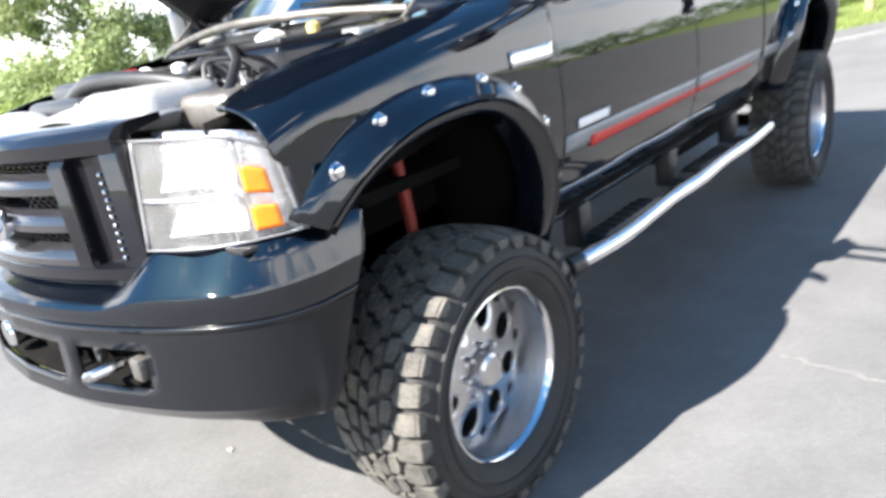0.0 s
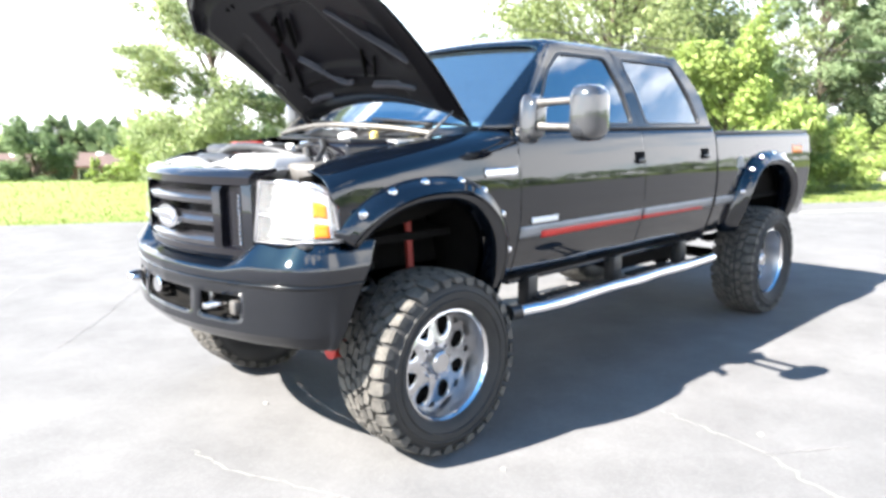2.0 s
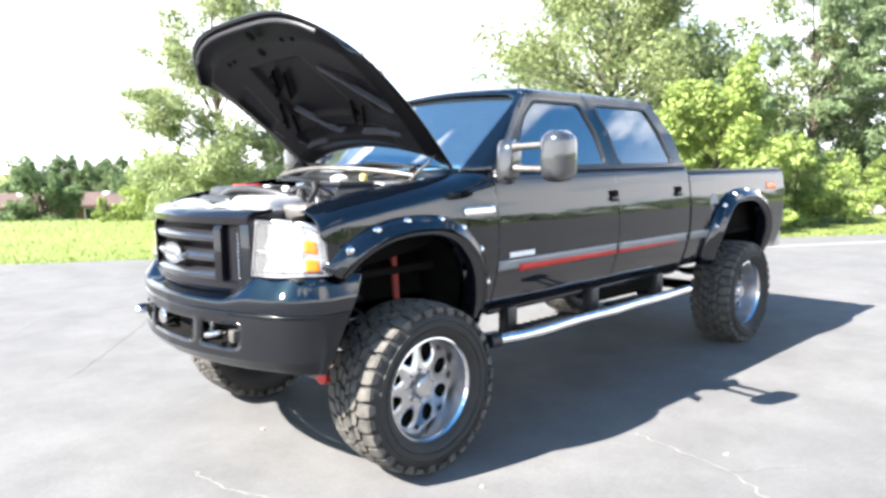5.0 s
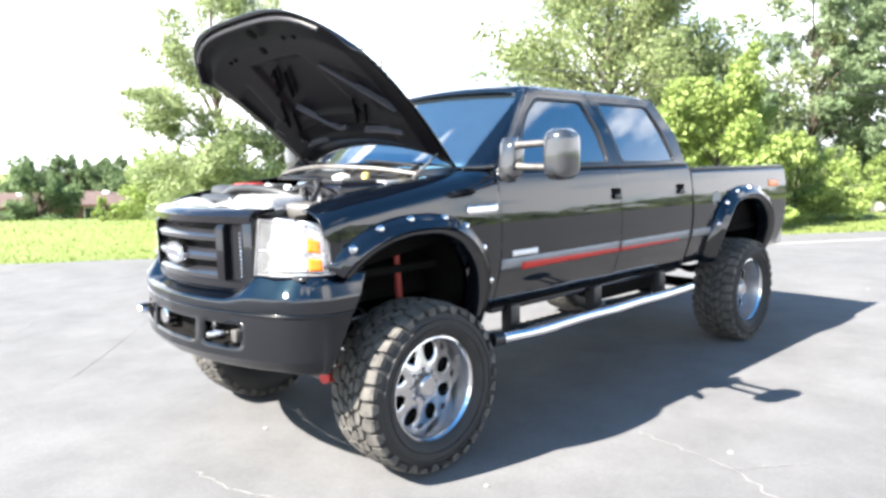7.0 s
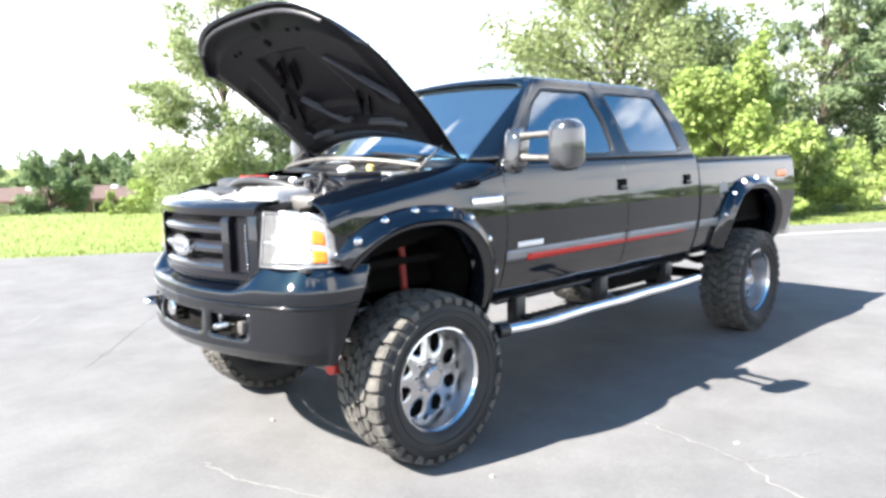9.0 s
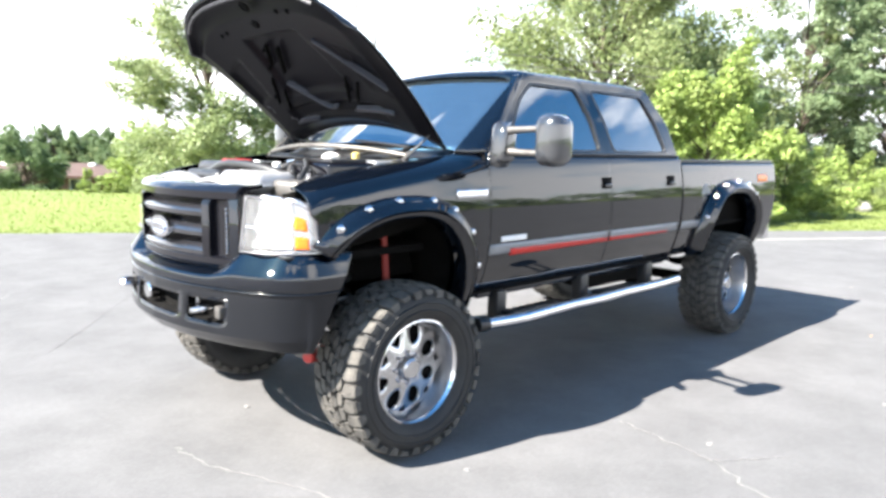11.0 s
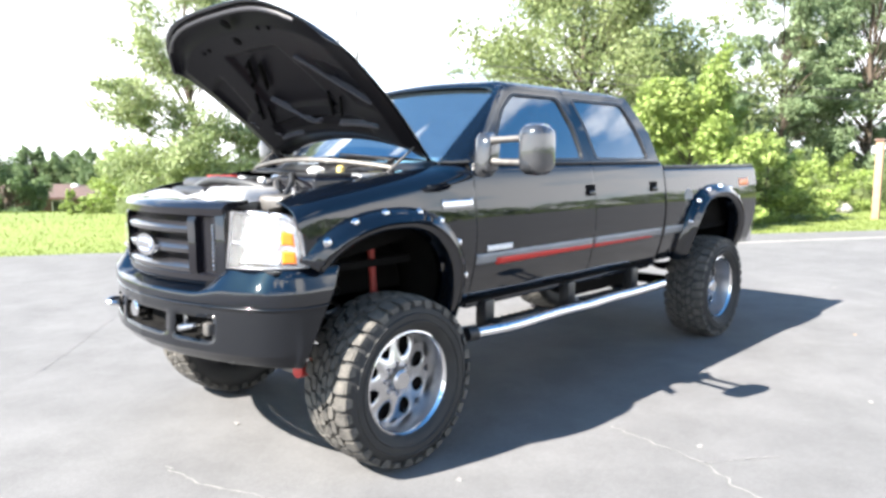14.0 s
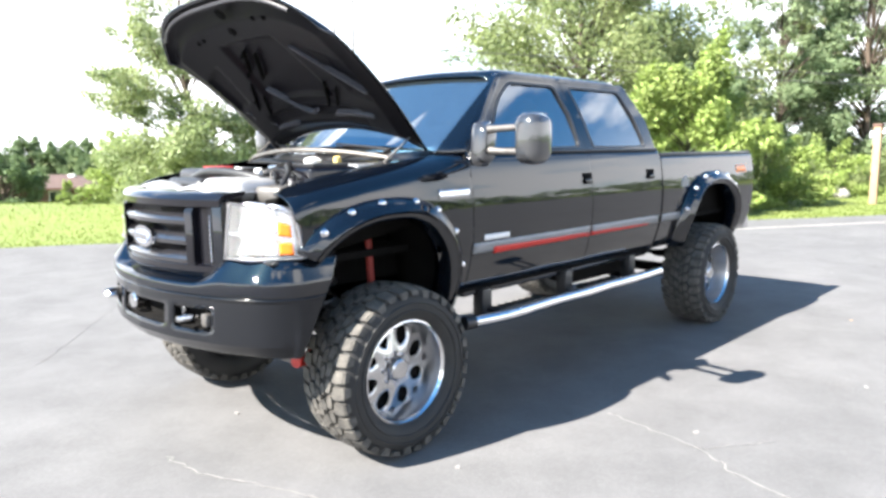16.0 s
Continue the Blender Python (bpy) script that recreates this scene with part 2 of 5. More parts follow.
# ---- mesh helpers ----
def part(name, bm, material, parent=None, label="", smooth=40):
    """Links a bmesh as one mesh object, under a thing or a part."""
    bmesh.ops.recalc_face_normals(bm, faces=bm.faces)
    for f in bm.faces:
        f.smooth = smooth > 0
    limit = radians(smooth)
    for ed in bm.edges:
        if len(ed.link_faces) == 2 and ed.calc_face_angle(0) > limit:
            ed.smooth = False
    me = bpy.data.meshes.new(name)
    bm.to_mesh(me)
    bm.free()
    me.materials.append(material)
    ob = new(name, me)
    if parent:
        ob.parent = parent
    if label:
        tagged(ob, label)
    return ob


def thick(ob, t, offset=-1):
    md = ob.modifiers.new("thickness", "SOLIDIFY")
    md.thickness, md.offset = t, offset
    return ob


def B():
    return bmesh.new()


def box(bm, x0, x1, y0, y1, z0, z1, bevel=0.0, m=None, seg=2):
    r = bmesh.ops.create_cube(bm, size=1)
    mm = Matrix.Translation(((x0 + x1) / 2, (y0 + y1) / 2, (z0 + z1) / 2)) @ Matrix.Diagonal((abs(x1 - x0), abs(y1 - y0), abs(z1 - z0), 1))
    bmesh.ops.transform(bm, matrix=mm, verts=r["verts"])
    vs = r["verts"]
    if bevel:
        es = {ed for v in vs for ed in v.link_edges}
        rr = bmesh.ops.bevel(bm, geom=list(es), offset=bevel, segments=seg, affect="EDGES", profile=0.5)
        vs = list({v for f in rr["faces"] for v in f.verts} | {v for v in vs if v.is_valid})
    if m is not None:
        bmesh.ops.transform(bm, matrix=m, verts=vs)
    return bm


def grid(bm, fn, nu, nv, close_u=False, close_v=False):
    rows = [[bm.verts.new(fn(i / nu, j / nv)) for j in range(nv + (0 if close_v else 1))] for i in range(nu + (0 if close_u else 1))]
    for i in range(nu):
        for j in range(nv):
            a, b = rows[i], rows[(i + 1) % len(rows)]
            k = (j + 1) % len(a)
            bm.faces.new((a[j], b[j], b[k], a[k]))
    return rows


def tube(bm, pts, r, n=10, caps=True):
    """A round bar along points; r is one radius or one a point."""
    pts = [Vector(p) for p in pts]
    rs = r if isinstance(r, (list, tuple)) else [r] * len(pts)
    rings, side = [], None
    for i, p in enumerate(pts):
        d = (pts[min(i + 1, len(pts) - 1)] - pts[max(i - 1, 0)]).normalized()
        ref = side if side is not None else (Vector((0, 0, 1)) if abs(d.z) < 0.9 else Vector((1, 0, 0)))
        u = d.cross(ref).normalized() if side is None else (side - d * side.dot(d)).normalized()
        side = u
        w = d.cross(u)
        rings.append([bm.verts.new(p + (u * math.cos(a) + w * math.sin(a)) * rs[i]) for a in (2 * math.pi * k / n for k in range(n))])
    for a, b in zip(rings, rings[1:]):
        for k in range(n):
            bm.faces.new((a[k], a[(k + 1) % n], b[(k + 1) % n], b[k]))
    if caps:
        bm.faces.new(rings[0])
        bm.faces.new(rings[-1])
    return bm


def curve_pts(pts, n=8):
    """A smooth line through points."""
    pts = [Vector(p) for p in pts]
    out = []
    for i in range(len(pts) - 1):
        a, b, c, d = pts[max(i - 1, 0)], pts[i], pts[i + 1], pts[min(i + 2, len(pts) - 1)]
        for k in range(n):
            t = k / n
            out.append(0.5 * ((2 * b) + (c - a) * t + (2 * a - 5 * b + 4 * c - d) * t * t + (3 * b - a - 3 * c + d) * t ** 3))
    return out + [pts[-1]]


def revolve(bm, profile, n, centre=(0, 0, 0), close=False):
    """Spins (y, radius) pairs round the y axis."""
    c = Vector(centre)
    rings = [[bm.verts.new(c + Vector((r * math.cos(a), y, r * math.sin(a)))) for a in (2 * math.pi * k / n for k in range(n))] for y, r in profile]
    pairs = list(zip(rings, rings[1:])) + ([(rings[-1], rings[0])] if close else [])
    for a, b in pairs:
        for k in range(n):
            bm.faces.new((a[k], a[(k + 1) % n], b[(k + 1) % n], b[k]))
    return rings


def loop_ring(bm, outer, inner, depth):
    """A flat frame between two closed lines of equal length, with depth (a vector)."""
    d = Vector(depth)
    n = len(outer)
    o, i = [bm.verts.new(p) for p in outer], [bm.verts.new(p) for p in inner]
    o2, i2 = [bm.verts.new(Vector(p) + d) for p in outer], [bm.verts.new(Vector(p) + d) for p in inner]
    for k in range(n):
        q = (k + 1) % n
        bm.faces.new((o[k], o[q], i[q], i[k]))
        bm.faces.new((o2[k], i2[k], i2[q], o2[q]))
        bm.faces.new((o[k], o2[k], o2[q], o[q]))
        bm.faces.new((i[k], i[q], i2[q], i2[k]))


def slab(bm, pts, depth):
    """A flat outline with depth (a vector)."""
    d = Vector(depth)
    a, b = [bm.verts.new(p) for p in pts], [bm.verts.new(Vector(p) + d) for p in pts]
    bm.faces.new(a)
    bm.faces.new(b[::-1])
    for k in range(len(a)):
        q = (k + 1) % len(a)
        bm.faces.new((a[k], b[k], b[q], a[q]))


def rounded(pts, r, n=4):
    """Rounds the corners of a flat outline."""
    pts = [Vector(p) for p in pts]
    out = []
    for i, p in enumerate(pts):
        a, b = pts[i - 1] - p, pts[(i + 1) % len(pts)] - p
        ra = min(r, a.length * 0.45, b.length * 0.45)
        s, f = p + a.normalized() * ra, p + b.normalized() * ra
        for k in range(n + 1):
            t = k / n
            out.append(s * (1 - t) ** 2 + p * 2 * t * (1 - t) + f * t * t)
    return out


# ---- ground ----
ALONG, AWAY = Vector((0.8346, -0.5509, 0)), Vector((0.5509, 0.8346, 0))
EDGE = 9.3


def place(e, n, z=0.0):
    """A spot by its distance along and beyond the lot's edge."""
    return ALONG * e + AWAY * n + Vector((0, 0, z))


def ground_z(e, n):
    """The lawn lies a little under the lot, swells, then drops away on one side."""
    d = min(300.0, max(0.0, n - EDGE))
    e = max(-100.0, min(100.0, e))
    rise = 0.010 * min(d, 10)
    left = 1 / (1 + math.exp((e - 1.0) / 2.5))
    swell = 0.12 * left * math.exp(-((d - 9) / 5) ** 2)
    drop = -3.1 * left * (1 / (1 + math.exp(-(d - 24) / 4)))
    far = -1.5 * (1 - left) * (1 / (1 + math.exp(-(d - 45) / 6)))
    return -0.03 + (rise + swell + drop + far if d > 0 else 0)


def build_ground():
    bm = B()
    es = [-2500, -900, -400, -200, -120, -80] + [-60 + 2 * i for i in range(61)] + [80, 120, 200, 400, 900, 2500]
    ns = [-2500, -800, -300, -100, -40, -15, 0, 5, 8] + [EDGE - 0.4 + 0.4 * i for i in range(60)] + [EDGE + 24 + 2 * i for i in range(20)] + [90, 130, 200, 400, 900, 2500]
    rows = [[bm.verts.new(place(e, n, ground_z(e, n))) for n in ns] for e in es]
    for a, b in zip(rows, rows[1:]):
        for j in range(len(ns) - 1):
            bm.faces.new((a[j], b[j], b[j + 1], a[j + 1]))
    tagged(part("ground", bm, GRASS), "sunlit green lawn falling away behind the lot", "ground", kind="structure")
    bm = B()
    edge = []
    for i in range(341):
        e = -60 + 0.5 * i
        edge.append(place(e, EDGE + 0.10 * noise.noise((e * 0.9, 3, 0)) + 0.05 * noise.noise((e * 4, 1, 0)), 0))
    pts = [place(-60, -85)] + edge + [place(110, -85)]
    slab(bm, pts, (0, 0, -0.05))
    tagged(part("pavement", bm, ASPHALT), "worn grey asphalt parking lot with pale cracks", "pavement", kind="structure")


build_ground()


def crack(points, width, seed, material=CRACK):
    """A thin raised seam of pale filler, uneven in width."""
    bm = B()
    rnd = random.Random(seed)
    pts = curve_pts([(x, y, 0.004) for x, y in points], 14)
    line = []
    for i, p in enumerate(pts):
        j = Vector((noise.noise((i * 0.35, seed, 0)), noise.noise((i * 0.35, seed, 9)), 0)) * 0.035
        line.append(p + j)
    prev = None
    for i, p in enumerate(line):
        d = (line[min(i + 1, len(line) - 1)] - line[max(i - 1, 0)]).normalized()
        s = Vector((-d.y, d.x, 0)) * width * (0.35 + 0.9 * rnd.random())
        cur = (bm.verts.new(p + s), bm.verts.new(p - s))
        if prev:
            bm.faces.new((prev[0], prev[1], cur[1], cur[0]))
        prev = cur
    ob = part("crack", bm, material)
    ob.parent = bpy.data.objects["pavement"]
    return ob


# ---- trees ----
def leaves(centres, radii, count, size, seed, flat=0.7):
    """Many small bent leaves on and in a cloud of clumps."""
    rs = np.random.RandomState(seed)
    w = np.array(radii) ** 2
    pick = rs.choice(len(centres), count, p=w / w.sum())
    c, r = np.array(centres)[pick], np.array(radii)[pick]
    d = rs.normal(size=(count, 3))
    d /= np.linalg.norm(d, axis=1)[:, None]
    dist = r * (0.25 + 0.75 * rs.rand(count) ** 0.7)
    # each clump reaches outwards and up in a narrowing spray
    mid = np.array(centres).mean(axis=0)
    out = np.array(centres) - mid
    out /= np.linalg.norm(out, axis=1)[:, None] + 1e-6
    out = out + rs.normal(size=out.shape) * 0.35 + np.array([0, 0, 0.25])
    reach = np.maximum(0, rs.rand(count) * 1.6 - 0.6) ** 1.3
    p = c + d * (dist * (1 - 0.65 * reach))[:, None] * np.array([1, 1, flat]) + out[pick] * (r * 1.25 * reach)[:, None]
    nrm = d * 0.7 + rs.normal(size=(count, 3)) * 0.6 + np.array([0, 0, 0.5])
    nrm /= np.linalg.norm(nrm, axis=1)[:, None]
    u = np.cross(nrm, rs.normal(size=(count, 3)))
    u /= np.linalg.norm(u, axis=1)[:, None]
    v = np.cross(nrm, u)
    s = size * (0.6 + 0.8 * rs.rand(count))[:, None]
    a, b = p - u * s, p + u * s
    l1, l2 = p + v * s * 0.45 + nrm * s * 0.18, p - v * s * 0.45 + nrm * s * 0.18
    verts = np.stack([a, l2, b, l1], 1).reshape(-1, 3)
    return verts


def leaf_mesh(name, verts, material, parent, label=""):
    me = bpy.data.meshes.new(name)
    n = len(verts) // 4
    me.vertices.add(len(verts))
    me.vertices.foreach_set("co", verts.astype(np.float32).ravel())
    me.loops.add(n * 4)
    me.loops.foreach_set("vertex_index", np.arange(n * 4, dtype=np.int32))
    me.polygons.add(n)
    me.polygons.foreach_set("loop_start", np.arange(0, n * 4, 4, dtype=np.int32))
    me.update()
    me.validate()
    me.materials.append(material)
    ob = new(name, me)
    if parent:
        ob.parent = parent
    if label:
        tagged(ob, label)
    return ob


def tree(name, e, n, height, width, base, leaf, count, size, seed, label, category="tree", clumps=34, lean=0.0, trunk_r=0.18, blocks=(), full=1.0):
    """A tapered trunk with limbs and a crown of leaf clumps. base: where the crown starts, as a share of the height."""
    count, size = int(count * 1.8), size * 0.76
    rnd = random.Random(seed)
    z0 = ground_z(e, n) - 0.05
    root = new(name)
    root.location = place(e, n, z0)
    tagged(root, label, category)
    bm = B()
    top = Vector((lean * height, 0, height * 0.86))
    stem = [Vector((0, 0, 0)) + top * t + Vector((rnd.uniform(-1, 1), rnd.uniform(-1, 1), 0)) * 0.03 * height * t for t in (0, 0.2, 0.45, 0.7, 1)]
    tube(bm, curve_pts(stem, 4), [trunk_r * (1.15 - 0.95 * i / 16) for i in range(17)], 9)
    cs, rs = [], []
    for i in range(clumps):
        h = base + (1 - base) * (i + 0.5) / clumps
        f = (h - base) / (1 - base)
        spread = width / 2 * (0.35 + 0.65 * math.sin(math.pi * min(0.96, 0.22 + 0.75 * f)))
        a = rnd.uniform(0, 2 * math.pi)
        rad = spread * rnd.uniform(0.35, 0.95)
        c = Vector((math.cos(a) * rad + lean * height * h, math.sin(a) * rad, height * h * 0.94))
        if any((c - Vector(q[:3])).length < q[3] for q in blocks):
            continue
        cs.append(c)
        rs.append(full * width * rnd.uniform(0.10, 0.19) * (1.1 - 0.35 * f))
        s = stem[0].lerp(top, min(0.95, max(0.12, h * 0.72)))
        mid = s.lerp(c, 0.5) + Vector((0, 0, 0.05 * height * rnd.uniform(-0.4, 1)))
        tube(bm, curve_pts([s, mid, c], 3), [trunk_r * q * (1.05 - 0.6 * h) for q in (0.42, 0.36, 0.30, 0.25, 0.2, 0.14, 0.07)], 5)
    part("trunk", bm, BARK, root)
    leaf_mesh("crown", leaves([tuple(c) for c in cs], rs, count, size, seed), leaf, root)
    return root


# ---- the pickup truck ----
truck = new("pickup_truck")
tagged(truck, "lifted black crew-cab pickup truck with raised hood and mud tyres", "truck")
REAR = 3.967
R_TYRE, Z_HUB = 0.475, 0.475

SIDE_Z = (0.76, 0.80, 0.88, 1.00, 1.12, 1.25, 1.40, 1.52, 1.60, 1.66)
SIDE_Y = (0.887, 0.907, 0.941, 0.978, 1.001, 1.010, 1.002, 0.985, 0.968, 0.945)


def side_y(x, z):
    """Half-width of the body side."""
    y = float(np.interp(z, SIDE_Z, SIDE_Y))
    if x < -0.1:
        y -= 0.16 * (min(0.6, -x - 0.1)) ** 2
    return y


def glass_y(z):
    """Half-width of the cab above the belt."""
    t = (z - 1.64) / 0.50
    return 0.952 - 0.185 * t - 0.02 * t * t


def arch(cx, cz, front, rear, high, p=2.5):
    """A wheel arch line, from its rear foot over the top to its front foot; t from 0 to 1."""
    def at(t):
        a = math.pi * t
        c, s = math.cos(a), math.sin(a)
        w = rear if c > 0 else front
        return cx + w * math.copysign(abs(c) ** (2 / p), c), cz + high * abs(s) ** (2 / p)
    return at


def arch_floor(a, x, low):
    """Height of the arch line over x."""
    pts = [a(k / 60) for k in range(61)]
    xs = [q[0] for q in pts][::-1]
    zs = [q[1] for q in pts][::-1]
    if x <= xs[0] or x >= xs[-1]:
        return low
    return max(low, float(np.interp(x, xs, zs)))


FRONT_OUT = arch(-0.04, 0.75, 0.66, 0.56, 0.67)
FRONT_IN = arch(-0.04, 0.75, 0.55, 0.43, 0.57)
REAR_OUT = arch(3.93, 0.80, 0.66, 0.60, 0.64)
REAR_IN = arch(3.93, 0.80, 0.52, 0.47, 0.53)


def side_panel(name, x0, x1, low, high, s, nx, nz, material=PAINT, label="", roll=0.0, inward=0.0, floor=None, cut=0.0):
    """A curved outer panel between two heights, optionally rolled inward at its top."""
    bm = B()

    def fn(u, v):
        start = x0 + cut * (1 if v < 0.5 else max(0.55, 1 - (v - 0.5) / 0.4))
        # tight end columns keep the cut edges crisp
        w = u
        if 1e-6 < u < 1 - 1e-6:
            w = 0.006 / (x1 - x0) + (1 - 0.012 / (x1 - x0)) * (u - 1 / nx) / (1 - 2 / nx)
        x = start + (x1 - start) * w
        zb = floor(x) if floor else (low(x) if callable(low) else low)
        zt = high(x) if callable(high) else high
        if roll:
            if v < 0.7:
                z = zb + (zt - roll - zb) * v / 0.7
                return Vector((x, s * side_y(x, z), z))
            a = (v - 0.7) / 0.3 * math.pi / 2
            y = side_y(x, zt - roll)
            return Vector((x, s * (y - (y - inward) * (1 - math.cos(a))), zt - roll + roll * math.sin(a)))
        z = zb + (zt - zb) * v
        return Vector((x, s * side_y(x, z), z))

    grid(bm, fn, nx, nz)
    return thick(part(name, bm, material, truck, label), 0.012, 0)


def flare(name, outer, inner, s, t0, t1, parent):
    """A pocket-style arch flare: a rounded band standing proud of the body."""
    bm = B()
    prof = ((0.0, 0.000), (0.02, 0.022), (0.25, 0.062), (0.55, 0.088), (0.62, 0.094), (0.66, 0.086), (0.92, 0.074), (1.0, 0.060), (1.0, -0.06))

    def fn(u, v):
        t = t0 + (t1 - t0) * u
        k = v * (len(prof) - 1)
        i = min(int(k), len(prof) - 2)
        f = k - i
        w = prof[i][0] * (1 - f) + prof[i + 1][0] * f
        d = prof[i][1] * (1 - f) + prof[i + 1][1] * f
        (ox, oz), (ix, iz) = outer(t), inner(t)
        x, z = ox + (ix - ox) * w, oz + (iz - oz) * w
        foot = max(0.0, (-0.30 - ox) / 0.35) ** 2
        return Vector((x, s * (side_y(ox, min(oz, 1.45)) + d * (1 - 0.55 * min(1, foot)) - 0.004 - 0.02 * foot), z))

    grid(bm, fn, 44, 24)
    fl = thick(part(name, bm, PAINT, parent, "glossy black bolt-on fender flare"), 0.008, 1)
    return fl


def bolt(x, y, z, s, parent):
    bm = B()
    revolve(bm, ((0, 0.0001), (0, 0.021), (0.005, 0.024), (0.010, 0.017), (0.020, 0.016), (0.024, 0.010), (0.024, 0.0001)), 12)
    bmesh.ops.transform(bm, matrix=Matrix.Translation((x, s * y, z)) @ Matrix.Diagonal((1, s, 1, 1)), verts=bm.verts)
    return part("bolt", bm, CHROME, parent, "bright chrome bolt cap")


for s in (-1, 1):
    fender = side_panel("front_fender", -0.66, 0.60, 0.80, lambda x: 1.475 + 0.185 * ((x + 0.66) / 1.26) ** 0.8 - 0.035 * max(0, 1 - (x + 0.66) / 0.24) ** 2, s, 40, 20,
                        roll=0.11, inward=0.79, cut=0.08, floor=lambda x: max(arch_floor(arch(-0.04, 0.75, 0.66, 0.52, 0.63), x, 0.79), 1.15 if x < -0.45 else 0))
    fl = flare("fender_flare", FRONT_OUT, FRONT_IN, s, 0.0, 0.80, fender)
    for t in (0.72, 0.62, 0.53, 0.44, 0.34, 0.22, 0.10):
        (ox, oz), (ix, iz) = FRONT_OUT(t), FRONT_IN(t)
        x, z = ox + (ix - ox) * 0.16, oz + (iz - oz) * 0.16
        bolt(x, side_y(ox, min(oz, 1.45)) + 0.040, z, s, fl)
    side_panel("front_door", 0.606, 1.891, 0.80, 1.655, s, 16, 14)
    side_panel("rear_door", 1.897, 2.940, 0.80, 1.655, s, 14, 14)
    bed_low = arch(3.93, 0.80, 0.62, 0.56, 0.60)
    bedside = side_panel("bed_side", 2.965, 4.90, 0.82, 1.605, s, 60, 16, roll=0.05, inward=0.90, floor=lambda x: arch_floor(bed_low, x, 0.82))
    fl = flare("fender_flare", REAR_OUT, REAR_IN, s, 0.0, 1.0, bedside)
    for t in (0.85, 0.72, 0.60, 0.50, 0.40, 0.28, 0.15):
        (ox, oz), (ix, iz) = REAR_OUT(t), REAR_IN(t)
        bolt(ox + (ix - ox) * 0.16, side_y(ox, min(oz, 1.45)) + 0.040, oz + (iz - oz) * 0.16, s, fl)
    bm = B()
    box(bm, 0.62, 2.92, s * 0.82, s * 0.903, 0.76, 0.86, 0.02)
    part("rocker_panel", bm, PAINT, truck)


# cab above the belt
def g(x, z, s, out=0.0):
    return Vector((x, s * (glass_y(z) + out), z))


for s in (-1, 1):
    fo = [(0.62, 1.64), (1.895, 1.64), (1.90, 1.90), (1.80, 2.168), (1.14, 2.168), (0.98, 2.02)]
    fi = [(0.80, 1.672), (1.835, 1.672), (1.83, 1.90), (1.735, 2.118), (1.215, 2.118), (1.05, 2.00)]
    ro = [(1.90, 1.64), (2.925, 1.64), (2.90, 1.90), (2.72, 2.168), (1.81, 2.168), (1.90, 1.90)]
    ri = [(1.985, 1.672), (2.775, 1.672), (2.735, 1.90), (2.615, 2.118), (1.90, 2.118), (1.96, 1.90)]
    for nm, o, i in (("door_frame", fo, fi), ("door_frame", ro, ri)):
        bm = B()
        oo = rounded([g(x, z, s, 0.004) for x, z in o], 0.03, 4)
        ii = rounded([g(x, z, s, 0.004) for x, z in i], 0.05, 4)
        loop_ring(bm, oo, ii, (0, -s * 0.05, 0))
        fr = part(nm, bm, PAINT, truck)
        bm = B()
        seal = rounded([g(x, z, s, 0.007) for x, z in i], 0.05, 4)
        c = sum((Vector(q) for q in seal), Vector()) / len(seal)
        loop_ring(bm, seal, [q + (c - q).normalized() * 0.022 for q in seal], (0, -s * 0.03, 0))
        part("window_seal", bm, TRIM, fr)
        bm = B()
        slab(bm, [(q.x, s * (0.947 - 0.2054 * (q.z - 1.64) / 0.50), q.z) for q in seal], (0, -s * 0.006, 0))
        part("window_glass", bm, GLASS, fr, "dark tinted side window", 0)


# roof
def roof_at(u, v):
    x = 1.10 + 1.66 * u
    y = -0.753 + 1.506 * v
    k = abs(y) / 0.753
    z = 2.235 - 0.035 * k ** 2 - 0.055 * max(0, k - 0.82) / 0.18 * (max(0, k - 0.82) / 0.18)
    z -= 0.055 * max(0, (0.12 - u) / 0.12) ** 2 + 0.06 * max(0, (u - 0.92) / 0.08) ** 2
    x += -0.05 * (1 - k ** 2) * (1 - u)
    return Vector((x, y, z))


bm = B()
grid(bm, roof_at, 24, 32)
thick(part("roof", bm, PAINT, truck, "glossy black cab roof"), 0.010, -1)


# windshield, pillars and cowl
def shield(u, v, out=0.0):
    y = (-0.84 + 0.10 * v) + (1.68 - 0.20 * v) * u
    k = abs(y) / (0.84 - 0.10 * v)
    x = (0.50 + 0.66 * v) - (0.20 - 0.13 * v) * (1 - k ** 2)
    z = 1.655 + 0.50 * v + 0.02 * (1 - k * k) * v
    return Vector((x - out, y, z + out * 0.6))


bm = B()
grid(bm, shield, 24, 10)
thick(part("windshield", bm, SHIELD, truck, "tinted curved windshield"), 0.006)
for s in (0, 1):
    bm = B()
    sg = -1 if s == 0 else 1

    def pillar(u, v):
        a = shield(s, v, 0.008)
        a2 = shield(0.014 if s == 0 else 0.986, v, 0.012)
        z = 1.655 + 0.51 * v
        b = g(0.63 + 0.53 * v + 0.02, z, sg, 0.006)
        pts = (a2, a, a.lerp(b, 0.5) + Vector((-0.01, sg * 0.012, 0.0)), b)
        k = u * 3
        i = min(int(k), 2)
        return pts[i].lerp(pts[i + 1], k - i)

    grid(bm, pillar, 9, 12)
    thick(part("windshield_pillar", bm, PAINT, truck), 0.02)
bm = B()
grid(bm, lambda u, v: Vector((0.16 + 0.36 * v - 0.14 * (1 - (2 * u - 1) ** 2) * v, (2 * u - 1) * 0.80, 1.60 + 0.06 * v + 0.012 * math.sin(v * 9))), 24, 10)
